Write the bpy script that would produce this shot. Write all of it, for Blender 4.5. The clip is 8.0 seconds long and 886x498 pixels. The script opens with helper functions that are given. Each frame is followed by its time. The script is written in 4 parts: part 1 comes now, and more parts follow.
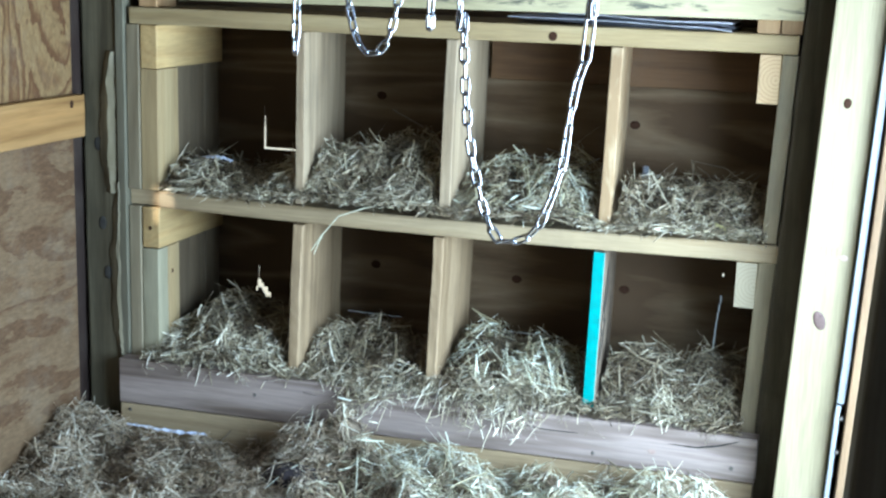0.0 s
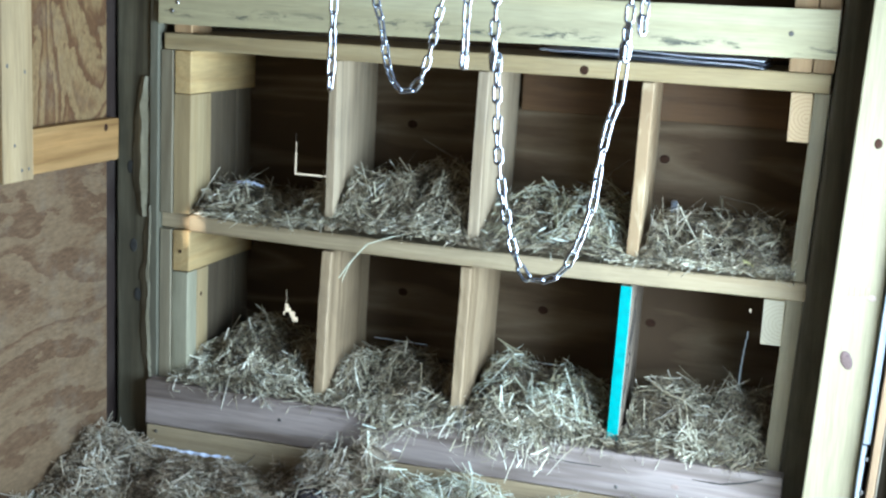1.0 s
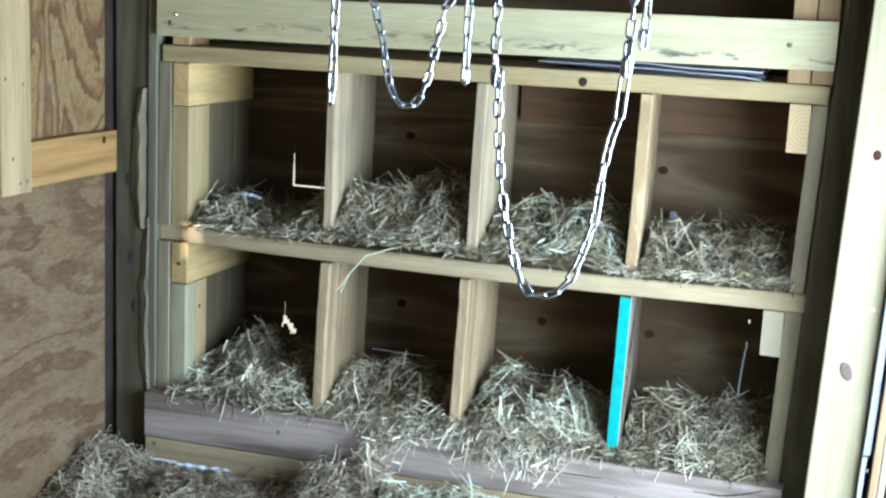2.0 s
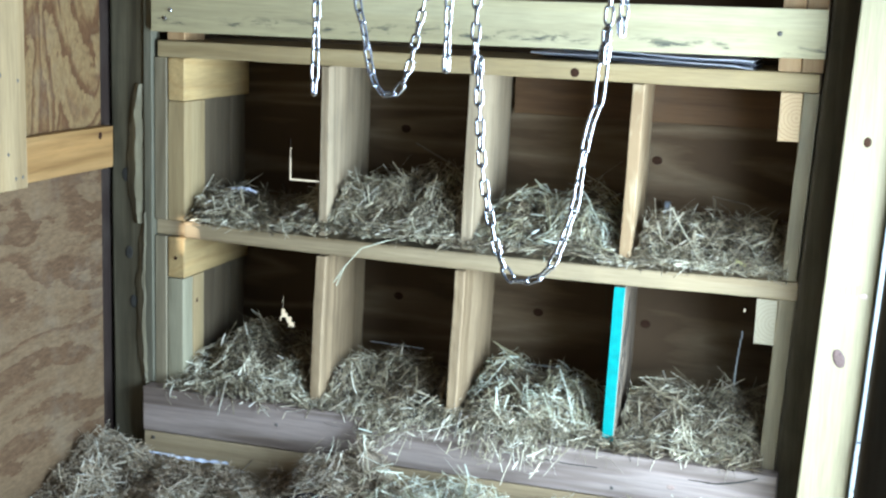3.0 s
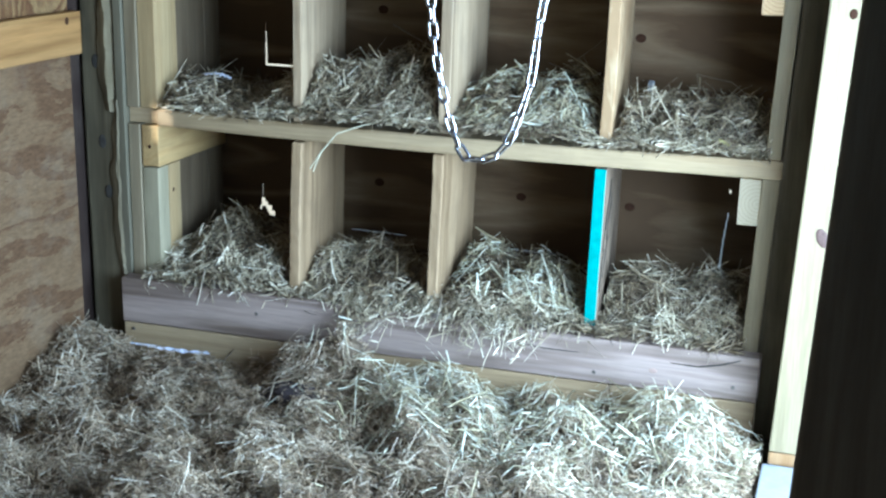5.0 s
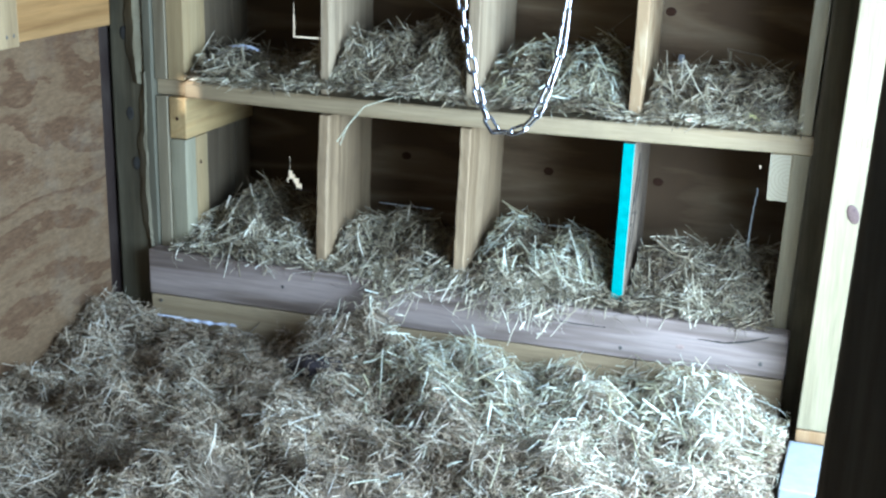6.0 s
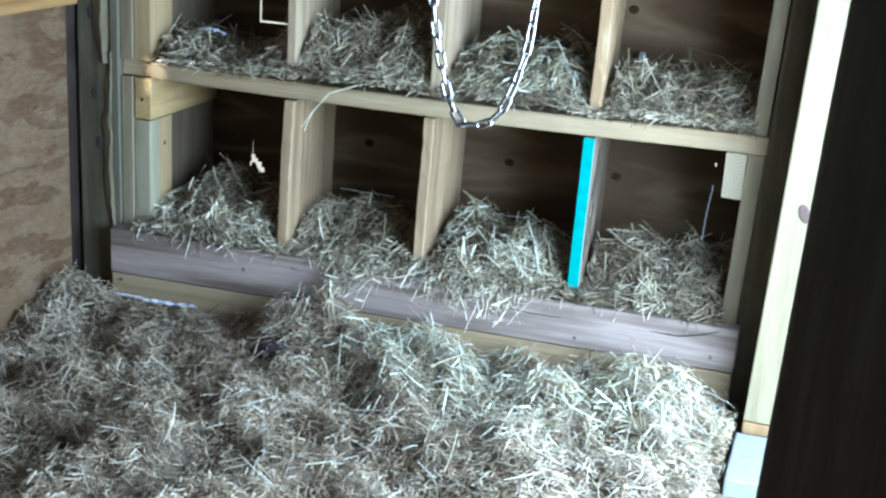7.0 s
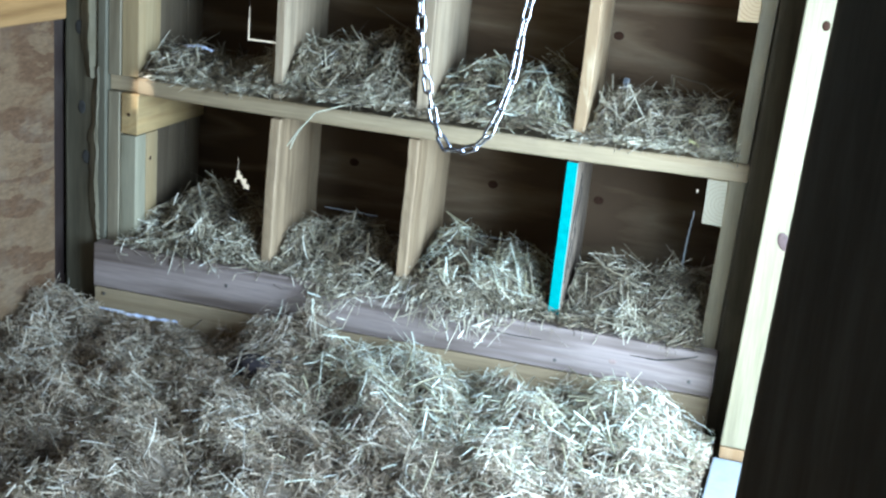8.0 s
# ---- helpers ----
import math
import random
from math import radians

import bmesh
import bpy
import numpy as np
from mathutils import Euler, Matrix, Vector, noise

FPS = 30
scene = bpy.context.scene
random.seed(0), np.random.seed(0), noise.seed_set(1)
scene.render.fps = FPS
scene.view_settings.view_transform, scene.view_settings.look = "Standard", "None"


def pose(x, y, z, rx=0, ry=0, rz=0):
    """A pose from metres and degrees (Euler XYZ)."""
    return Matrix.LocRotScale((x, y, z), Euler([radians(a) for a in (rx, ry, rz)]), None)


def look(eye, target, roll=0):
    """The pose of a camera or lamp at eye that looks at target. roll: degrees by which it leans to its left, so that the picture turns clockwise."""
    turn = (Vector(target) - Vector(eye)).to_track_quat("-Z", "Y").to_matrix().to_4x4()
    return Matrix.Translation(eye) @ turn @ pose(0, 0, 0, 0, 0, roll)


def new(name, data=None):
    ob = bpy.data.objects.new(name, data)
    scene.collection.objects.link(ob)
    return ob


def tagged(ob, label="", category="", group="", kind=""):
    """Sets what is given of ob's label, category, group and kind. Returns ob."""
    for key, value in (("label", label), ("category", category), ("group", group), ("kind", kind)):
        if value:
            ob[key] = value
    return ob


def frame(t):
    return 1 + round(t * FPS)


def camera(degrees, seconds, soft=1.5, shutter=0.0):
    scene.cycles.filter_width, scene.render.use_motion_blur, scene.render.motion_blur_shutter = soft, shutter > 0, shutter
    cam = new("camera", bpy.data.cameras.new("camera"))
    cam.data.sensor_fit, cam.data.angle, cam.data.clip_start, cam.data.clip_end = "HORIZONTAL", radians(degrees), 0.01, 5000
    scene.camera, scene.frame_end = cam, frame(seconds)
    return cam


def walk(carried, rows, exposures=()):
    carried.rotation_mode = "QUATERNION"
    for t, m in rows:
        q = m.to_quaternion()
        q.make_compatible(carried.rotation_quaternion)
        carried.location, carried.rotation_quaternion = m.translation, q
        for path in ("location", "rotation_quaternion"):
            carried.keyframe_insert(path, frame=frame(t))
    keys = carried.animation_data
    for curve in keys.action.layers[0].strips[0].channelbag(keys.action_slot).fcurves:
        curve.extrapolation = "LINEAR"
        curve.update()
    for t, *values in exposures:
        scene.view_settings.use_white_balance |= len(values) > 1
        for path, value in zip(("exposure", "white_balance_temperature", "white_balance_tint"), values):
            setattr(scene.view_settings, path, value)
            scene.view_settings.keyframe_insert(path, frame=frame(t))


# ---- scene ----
cam = camera(38.0, 8.0, 2.4)
PATH = [
    (0, (1.298, -2.318, 0.983), (0.743, -0.443, 0.566), 1.9),
    (0.5, (1.294, -2.326, 0.988), (0.711, -0.455, 0.589), 2.3),
    (1, (1.296, -2.325, 0.999), (0.699, -0.455, 0.614), 2.9),
    (1.2, (1.287, -2.321, 1), (0.696, -0.447, 0.627), 3.9),
    (2.3, (1.293, -2.325, 1.006), (0.699, -0.451, 0.634), 2.5),
    (2.5, (1.304, -2.325, 1.001), (0.702, -0.455, 0.629), 2.7),
    (3, (1.317, -2.327, 0.999), (0.714, -0.458, 0.621), 2.2),
    (3.5, (1.32, -2.327, 0.996), (0.718, -0.457, 0.619), 2.1),
    (4, (1.318, -2.309, 0.98), (0.7396, -0.452, 0.523), 2.5),
    (4.5, (1.339, -2.299, 0.978), (0.7577, -0.452, 0.478), 2.5),
    (4.7, (1.353, -2.285, 0.982), (0.7605, -0.443, 0.4565), 1.2),
    (5.8, (1.343, -2.252, 0.97), (0.739, -0.436, 0.401), 2.3),
    (6, (1.348, -2.262, 0.976), (0.7214, -0.456, 0.394), 1.4),
    (6.5, (1.374, -2.301, 0.974), (0.7253, -0.5, 0.387), 0.7),
    (7, (1.351, -2.297, 0.988), (0.7915, -0.473, 0.389), 3.6),
    (7.5, (1.337, -2.296, 0.99), (0.8068, -0.463, 0.401), 3.5),
    (8, (1.353, -2.311, 0.997), (0.816, -0.471, 0.427), 4.9),
]
walk(cam, [(t, look(eye, target, roll)) for t, eye, target, roll in PATH], [(0.0, 0.85, 5950, 11), (1.2, 0.85, 5950, 11), (2.3, 0.92, 6150, 11.5), (3.5, 0.92, 6100, 11.5), (4.5, 0.88, 5850, 11.5), (6.0, 0.75, 5720, 12), (8.0, 0.77, 5720, 12)])

# ---- light ----
world = bpy.data.worlds.new("sky")
scene.world = world
world.use_nodes = True
wn = world.node_tree
sky = wn.nodes.new("ShaderNodeTexSky")
sky.sky_type = "NISHITA"
sky.sun_disc = False
sky.sun_elevation = radians(46)
sky.sun_rotation = radians(182)
wn.links.new(sky.outputs["Color"], wn.nodes["Background"].inputs["Color"])
wn.nodes["Background"].inputs["Strength"].default_value = 0.15

sun_data = bpy.data.lights.new("sun", "SUN")
sun_data.energy, sun_data.angle, sun_data.color = 5.0, radians(0.5), (1.0, 0.95, 0.86)
sun = new("sun", sun_data)
sun.matrix_world = look((-0.15, -3.5, 3.6), (0, 0, 0))

door_data = bpy.data.lights.new("doorway_daylight", "AREA")
door_data.shape, door_data.size, door_data.size_y = "RECTANGLE", 1.15, 0.98
door_data.energy, door_data.color = 64.0, (0.655, 0.86, 1.045)
door_light = new("doorway_daylight", door_data)
door_light.matrix_world = look((1.84, -0.78, 0.54), (0.62, -0.50, 0.14))


# ---- materials ----
def base_material(name):
    m = bpy.data.materials.new(name)
    m.use_nodes = True
    return m, m.node_tree.nodes, m.node_tree.links, m.node_tree.nodes["Principled BSDF"]


def ramp(nodes, stops):
    r = nodes.new("ShaderNodeValToRGB")
    while len(r.color_ramp.elements) < len(stops):
        r.color_ramp.elements.new(0.5)
    for e, (p, c) in zip(r.color_ramp.elements, stops):
        e.position, e.color = p, (*c, 1)
    return r


def mixed(nodes, links, a, b, fac, mode="MIX"):
    n = nodes.new("ShaderNodeMix")
    n.data_type, n.blend_type = "RGBA", mode
    for key, v in ((6, a), (7, b), (0, fac)):
        if isinstance(v, bpy.types.NodeSocket):
            links.new(v, n.inputs[key])
        else:
            n.inputs[key].default_value = (*v, 1) if isinstance(v, tuple) else v
    return n.outputs[2]


def tex_noise(nodes, links, vec, scale, detail=4.0, rough=0.55, distort=0.0):
    n = nodes.new("ShaderNodeTexNoise")
    n.inputs["Scale"].default_value, n.inputs["Detail"].default_value = scale, detail
    n.inputs["Roughness"].default_value, n.inputs["Distortion"].default_value = rough, distort
    links.new(vec, n.inputs["Vector"])
    return n.outputs["Fac"]


def object_vector(nodes, links, stretch, shift=9.0):
    """Object coordinates, moved by a random step for each object, then stretched along the grain."""
    tc, info = nodes.new("ShaderNodeTexCoord"), nodes.new("ShaderNodeObjectInfo")
    mul = nodes.new("ShaderNodeMath")
    mul.operation = "MULTIPLY"
    mul.inputs[1].default_value = shift
    links.new(info.outputs["Random"], mul.inputs[0])
    add = nodes.new("ShaderNodeVectorMath")
    links.new(tc.outputs["Object"], add.inputs[0])
    links.new(mul.outputs[0], add.inputs[1])
    mp = nodes.new("ShaderNodeMapping")
    mp.inputs["Scale"].default_value = stretch
    links.new(add.outputs[0], mp.inputs["Vector"])
    return mp.outputs[0], tc.outputs["Object"], info.outputs["Random"]


def wood(name, light, dark, axis, rough=0.62, ring=55.0, contrast=0.6, dirt=0.25, dirt_colour=(0.12, 0.1, 0.075), streak=0.45):
    """Sawn timber with grain and weather streaks along one axis."""
    m, nodes, links, bsdf = base_material(name)
    stretch = [1.0, 1.0, 1.0]
    stretch["xyz".index(axis)] = 0.06
    vec, plain, rnd = object_vector(nodes, links, stretch)
    wob = tex_noise(nodes, links, vec, 9.0, 3.0, 0.5)
    wave = nodes.new("ShaderNodeMath")
    wave.operation = "MULTIPLY"
    links.new(wob, wave.inputs[0])
    wave.inputs[1].default_value = ring
    sine = nodes.new("ShaderNodeMath")
    sine.operation = "SINE"
    links.new(wave.outputs[0], sine.inputs[0])
    rng = nodes.new("ShaderNodeMapRange")
    rng.inputs["From Min"].default_value, rng.inputs["From Max"].default_value = -0.6, 1.3
    rng.inputs["To Max"].default_value = contrast
    links.new(sine.outputs[0], rng.inputs["Value"])
    fibre = tex_noise(nodes, links, vec, 260.0, 3.0, 0.6)
    col = mixed(nodes, links, light, dark, rng.outputs[0])
    fr = ramp(nodes, [(0.3, (0.72, 0.72, 0.72)), (0.7, (1.12, 1.12, 1.12))])
    links.new(fibre, fr.inputs[0])
    col = mixed(nodes, links, col, fr.outputs[0], 0.55, "MULTIPLY")
    band = tex_noise(nodes, links, vec, 19.0, 4.0, 0.6, 0.6)
    bandr = ramp(nodes, [(0.36, (0.56, 0.53, 0.49)), (0.5, (0.95, 0.95, 0.95)), (0.66, (1.2, 1.2, 1.2))])
    links.new(band, bandr.inputs[0])
    col = mixed(nodes, links, col, bandr.outputs[0], streak, "MULTIPLY")
    blotch = tex_noise(nodes, links, plain, 7.0, 5.0, 0.65, 0.4)
    br = ramp(nodes, [(0.5, (0, 0, 0)), (0.78, (1, 1, 1))])
    links.new(blotch, br.inputs[0])
    sc = nodes.new("ShaderNodeMath")
    sc.operation = "MULTIPLY"
    links.new(br.outputs[0], sc.inputs[0])
    sc.inputs[1].default_value = dirt
    col = mixed(nodes, links, col, dirt_colour, sc.outputs[0])
    var = nodes.new("ShaderNodeMapRange")
    var.inputs["To Min"].default_value, var.inputs["To Max"].default_value = 0.88, 1.1
    links.new(rnd, var.inputs["Value"])
    hsv = nodes.new("ShaderNodeHueSaturation")
    links.new(col, hsv.inputs["Color"])
    links.new(var.outputs[0], hsv.inputs["Value"])
    links.new(hsv.outputs[0], bsdf.inputs["Base Color"])
    bsdf.inputs["Roughness"].default_value = rough
    bsdf.inputs["Specular IOR Level"].default_value = 0.25
    bump = nodes.new("ShaderNodeBump")
    bump.inputs["Strength"].default_value, bump.inputs["Distance"].default_value = 0.45, 0.0015
    links.new(fibre, bump.inputs["Height"])
    links.new(bump.outputs[0], bsdf.inputs["Normal"])
    return m


def plywood(name, light, mid, dark, axis, bands=26.0, scale=2.6, rough=0.7, edge=(0.28, 0.62, 1.0), along=0.38, fine_amount=0.55):
    """Rotary-cut veneer: contour-like figure, long along one axis."""
    m, nodes, links, bsdf = base_material(name)
    stretch = [1.0, 1.0, 1.0]
    stretch["xyz".index(axis)] = along
    vec, plain, rnd = object_vector(nodes, links, stretch, 3.0)
    field = tex_noise(nodes, links, vec, scale, 3.0, 0.5, 0.5)
    mul = nodes.new("ShaderNodeMath")
    mul.operation = "MULTIPLY"
    links.new(field, mul.inputs[0])
    mul.inputs[1].default_value = bands
    frac = nodes.new("ShaderNodeMath")
    frac.operation = "PINGPONG"
    frac.inputs[1].default_value = 1.0
    links.new(mul.outputs[0], frac.inputs[0])
    fine = tex_noise(nodes, links, vec, 70.0, 4.0, 0.65)
    add = nodes.new("ShaderNodeMath")
    add.operation = "MULTIPLY_ADD"
    links.new(fine, add.inputs[0])
    add.inputs[1].default_value = fine_amount
    links.new(frac.outputs[0], add.inputs[2])
    r = ramp(nodes, [(edge[0], light), (edge[1], mid), (edge[2], dark)])
    links.new(add.outputs[0], r.inputs[0])
    blotch = tex_noise(nodes, links, plain, 5.0, 4.0, 0.6)
    br = ramp(nodes, [(0.3, (0.75, 0.74, 0.74)), (0.7, (1.1, 1.1, 1.1))])
    links.new(blotch, br.inputs[0])
    col = mixed(nodes, links, r.outputs[0], br.outputs[0], 0.7, "MULTIPLY")
    links.new(col, bsdf.inputs["Base Color"])
    bsdf.inputs["Roughness"].default_value = rough
    bsdf.inputs["Specular IOR Level"].default_value = 0.25
    bump = nodes.new("ShaderNodeBump")
    bump.inputs["Strength"].default_value, bump.inputs["Distance"].default_value = 0.3, 0.001
    links.new(fine, bump.inputs["Height"])
    links.new(bump.outputs[0], bsdf.inputs["Normal"])
    return m


def figured_plywood(name, light, mid, dark, scale, stretch, turn, bands):
    """Rotary-cut softwood veneer: broad ragged islands of pale and red-brown grain with fine fibres."""
    m, nodes, links, bsdf = base_material(name)
    tc, mp = nodes.new("ShaderNodeTexCoord"), nodes.new("ShaderNodeMapping")
    mp.inputs["Scale"].default_value, mp.inputs["Rotation"].default_value = stretch, (turn, 0, 0)
    links.new(tc.outputs["Object"], mp.inputs["Vector"])
    field = tex_noise(nodes, links, mp.outputs[0], scale, 3.0, 0.5, 0.9)
    rag = tex_noise(nodes, links, mp.outputs[0], scale * 11, 3.0, 0.7)
    mul, add, ping = nodes.new("ShaderNodeMath"), nodes.new("ShaderNodeMath"), nodes.new("ShaderNodeMath")
    mul.operation, add.operation, ping.operation = "MULTIPLY", "MULTIPLY_ADD", "FRACT"
    mul.inputs[1].default_value, add.inputs[1].default_value = bands, 0.9
    links.new(field, mul.inputs[0])
    links.new(rag, add.inputs[0])
    links.new(mul.outputs[0], add.inputs[2])
    links.new(add.outputs[0], ping.inputs[0])
    r = ramp(nodes, [(0.0, mid), (0.07, light), (0.40, light), (0.58, mid), (0.76, dark), (0.98, dark)])
    links.new(ping.outputs[0], r.inputs[0])
    fibre = tex_noise(nodes, links, mp.outputs[0], 150.0, 3.0, 0.7)
    fr = ramp(nodes, [(0.34, (0.68, 0.66, 0.62)), (0.66, (1.18, 1.18, 1.16))])
    links.new(fibre, fr.inputs[0])
    col = mixed(nodes, links, r.outputs[0], fr.outputs[0], 0.75, "MULTIPLY")
    dust = tex_noise(nodes, links, tc.outputs["Object"], 9.0, 5.0, 0.7)
    dr = ramp(nodes, [(0.52, (0, 0, 0)), (0.78, (0.35, 0.35, 0.35))])
    links.new(dust, dr.inputs[0])
    col = mixed(nodes, links, col, (0.20, 0.165, 0.115), dr.outputs[0])
    links.new(col, bsdf.inputs["Base Color"])
    bsdf.inputs["Roughness"].default_value = 0.75
    bsdf.inputs["Specular IOR Level"].default_value = 0.2
    bump = nodes.new("ShaderNodeBump")
    bump.inputs["Strength"].default_value, bump.inputs["Distance"].default_value = 0.4, 0.0012
    links.new(fibre, bump.inputs["Height"])
    links.new(bump.outputs[0], bsdf.inputs["Normal"])
    return m


def straw_material(name, stops, rough=0.5, patch=7.0, damp=0.85):
    """Each stalk has its own tone; damp and trodden patches darken many together; nodes and splits mottle one."""
    m, nodes, links, bsdf = base_material(name)
    geo = nodes.new("ShaderNodeNewGeometry")
    r = ramp(nodes, stops)
    links.new(geo.outputs["Random Per Island"], r.inputs[0])
    tc = nodes.new("ShaderNodeTexCoord")
    fine = tex_noise(nodes, links, tc.outputs["Object"], 230.0, 3.0, 0.7)
    fr = ramp(nodes, [(0.30, (0.48, 0.45, 0.40)), (0.5, (0.92, 0.92, 0.90)), (0.72, (1.15, 1.15, 1.15))])
    links.new(fine, fr.inputs[0])
    col = mixed(nodes, links, r.outputs[0], fr.outputs[0], 0.75, "MULTIPLY")
    stain = tex_noise(nodes, links, tc.outputs["Object"], patch, 5.0, 0.7)
    sr = ramp(nodes, [(0.38, (1.30, 1.29, 1.27)), (0.48, (0.95, 0.91, 0.84)), (0.60, (0.36, 0.28, 0.20))])
    links.new(stain, sr.inputs[0])
    col = mixed(nodes, links, col, sr.outputs[0], damp, "MULTIPLY")
    links.new(col, bsdf.inputs["Base Color"])
    bsdf.inputs["Roughness"].default_value = rough
    bsdf.inputs["Specular IOR Level"].default_value = 0.7
    return m


def grainy(name, a, b, scale, rough=0.9, bump_depth=0.004, metal=0.0):
    m, nodes, links, bsdf = base_material(name)
    tc = nodes.new("ShaderNodeTexCoord")
    f = tex_noise(nodes, links, tc.outputs["Object"], scale, 6.0, 0.7)
    r = ramp(nodes, [(0.3, a), (0.7, b)])
    links.new(f, r.inputs[0])
    links.new(r.outputs[0], bsdf.inputs["Base Color"])
    bsdf.inputs["Roughness"].default_value, bsdf.inputs["Metallic"].default_value = rough, metal
    bump = nodes.new("ShaderNodeBump")
    bump.inputs["Distance"].default_value = bump_depth
    links.new(f, bump.inputs["Height"])
    links.new(bump.outputs[0], bsdf.inputs["Normal"])
    return m


M_SHELF = wood("treated_pine_x", (0.375, 0.288, 0.168), (0.29, 0.202, 0.106), "x", streak=0.6)
M_RAIL = wood("yellow_pine_x", (0.35, 0.267, 0.139), (0.27, 0.186, 0.084), "x", streak=0.55)
M_STUD = wood("treated_pine_z", (0.345, 0.256, 0.13), (0.278, 0.19, 0.088), "z", ring=35, streak=0.5)
# Greener pine that carries the light on the lower left stud's front.
M_STUD_FRONT = wood("front_lit_pine_z", (0.29, 0.262, 0.17), (0.23, 0.203, 0.122), "z", ring=30, streak=0.6)
M_CLEAT = wood("orange_pine_y", (0.43, 0.298, 0.13), (0.345, 0.213, 0.082), "y", streak=0.6)
M_STRIP = wood("grey_green_strip", (0.165, 0.155, 0.108), (0.105, 0.098, 0.066), "z", ring=40, streak=0.7)
M_LSTRIP = wood("dull_tan_strip", (0.255, 0.213, 0.135), (0.19, 0.152, 0.092), "z", ring=40, streak=0.7)
M_BLOCK = wood("orange_pine_z", (0.430, 0.275, 0.138), (0.347, 0.193, 0.082), "z")
M_DIV = wood("grey_weathered_board_z", (0.4, 0.308, 0.195), (0.255, 0.182, 0.106), "z", dirt=0.4, streak=0.65)
# Side boards, darkened in colour for the shade deep inside the nests.
M_SIDE_SHADED = wood("shaded_side_board_z", (0.15, 0.114, 0.07), (0.11, 0.079, 0.047), "z", dirt=0.4, streak=0.45)
M_KICK = wood("weathered_brown_board_x", (0.285, 0.225, 0.19), (0.165, 0.122, 0.098), "x", ring=70, contrast=0.85, streak=0.9)
M_KICK_LOW = wood("tan_board_x", (0.33, 0.25, 0.145), (0.265, 0.188, 0.102), "x", streak=0.6)
M_JAMB = wood("pale_pine_z", (0.285, 0.24, 0.143), (0.258, 0.208, 0.114), "z", ring=12, contrast=0.3, dirt=0.12, streak=0.4)
M_HANG = wood("pale_board_z", (0.345, 0.248, 0.129), (0.29, 0.197, 0.093), "z", ring=25, dirt=0.25, streak=0.6)
M_PLANK = wood("orange_plank_y", (0.33, 0.19, 0.07), (0.245, 0.124, 0.038), "y", ring=45, streak=0.8)
M_POST = wood("dark_stained_post", (0.12, 0.102, 0.062), (0.068, 0.058, 0.036), "z", dirt=0.35, dirt_colour=(0.030, 0.027, 0.019), streak=0.8)
M_POST_R = wood("dark_brown_post", (0.15, 0.125, 0.082), (0.085, 0.07, 0.046), "z", rough=0.85, dirt=0.4, dirt_colour=(0.03, 0.026, 0.02), streak=0.8)
M_WANE = wood("split_pale_wood", (0.205, 0.175, 0.105), (0.11, 0.092, 0.058), "z", ring=80, dirt=0.3, streak=0.9)
M_NEAR = wood("dark_door_post", (0.155, 0.138, 0.092), (0.105, 0.092, 0.06), "z", dirt=0.2, dirt_colour=(0.02, 0.02, 0.015))
M_BROWN = wood("brown_stud", (0.22, 0.14, 0.075), (0.14, 0.085, 0.045), "z")
M_BEIGE = wood("beige_stud", (0.27, 0.23, 0.17), (0.2, 0.165, 0.115), "z")
M_PLY_LEFT = figured_plywood("red_brown_plywood", (0.140, 0.090, 0.048), (0.120, 0.072, 0.037), (0.096, 0.054, 0.027), 4.2, (1, 0.36, 1.3), 0.25, 6.5)
M_PLY_UP = figured_plywood("swirled_plywood", (0.198, 0.126, 0.056), (0.155, 0.088, 0.037), (0.106, 0.052, 0.022), 4.6, (1, 1.0, 0.55), 0.1, 9.0)
M_RSTRIP = wood("dull_olive_strip_z", (0.27, 0.22, 0.132), (0.21, 0.165, 0.094), "z", ring=35, streak=0.6)
# Near-black colour that carries the shade of the gap by the left post.
M_GAP_FILL = wood("dark_gap_fill", (0.026, 0.016, 0.012), (0.016, 0.01, 0.008), "z")
M_PLY_BACK = plywood("brown_plywood", (0.185, 0.133, 0.078), (0.140, 0.094, 0.050), (0.085, 0.051, 0.024), "x", bands=14, scale=5.0, along=0.14, fine_amount=0.8)
M_OSB = plywood("rough_chip_board", (0.450, 0.345, 0.205), (0.395, 0.285, 0.160), (0.315, 0.210, 0.110), "z", bands=7, scale=22, fine_amount=0.9)
M_MOTTLED = wood("mottled_board_z", (0.345, 0.246, 0.14), (0.23, 0.156, 0.084), "z", ring=25, dirt=0.6, dirt_colour=(0.19, 0.133, 0.08), streak=0.9)
M_BARK = wood("rough_brown_board", (0.3, 0.23, 0.16), (0.06, 0.042, 0.028), "z", ring=120, contrast=0.95, dirt=0.5, streak=1.0)
M_BAND = wood("red_brown_rail_x", (0.120, 0.065, 0.029), (0.084, 0.044, 0.019), "x")
M_TEAL = grainy("teal_paint", (0.000, 0.205, 0.188), (0.002, 0.310, 0.285), 60.0, 0.45, 0.0008)
M_WHITE = grainy("white_painted_wood", (0.215, 0.238, 0.252), (0.290, 0.310, 0.320), 30.0, 0.5, 0.001)
M_DARK_ROOF = grainy("dark_boarding", (0.05, 0.042, 0.035), (0.09, 0.075, 0.06), 12.0, 0.85)
M_STEEL = grainy("zinc_steel", (0.40, 0.41, 0.43), (0.56, 0.57, 0.59), 90.0, 0.24, 0.0002, 0.92)
M_NAIL = grainy("dull_nail", (0.10, 0.09, 0.08), (0.2, 0.18, 0.16), 200.0, 0.5, 0.0002, 0.7)
M_KNOT = grainy("pine_knot", (0.027, 0.013, 0.008), (0.055, 0.027, 0.015), 120.0, 0.6, 0.0006)
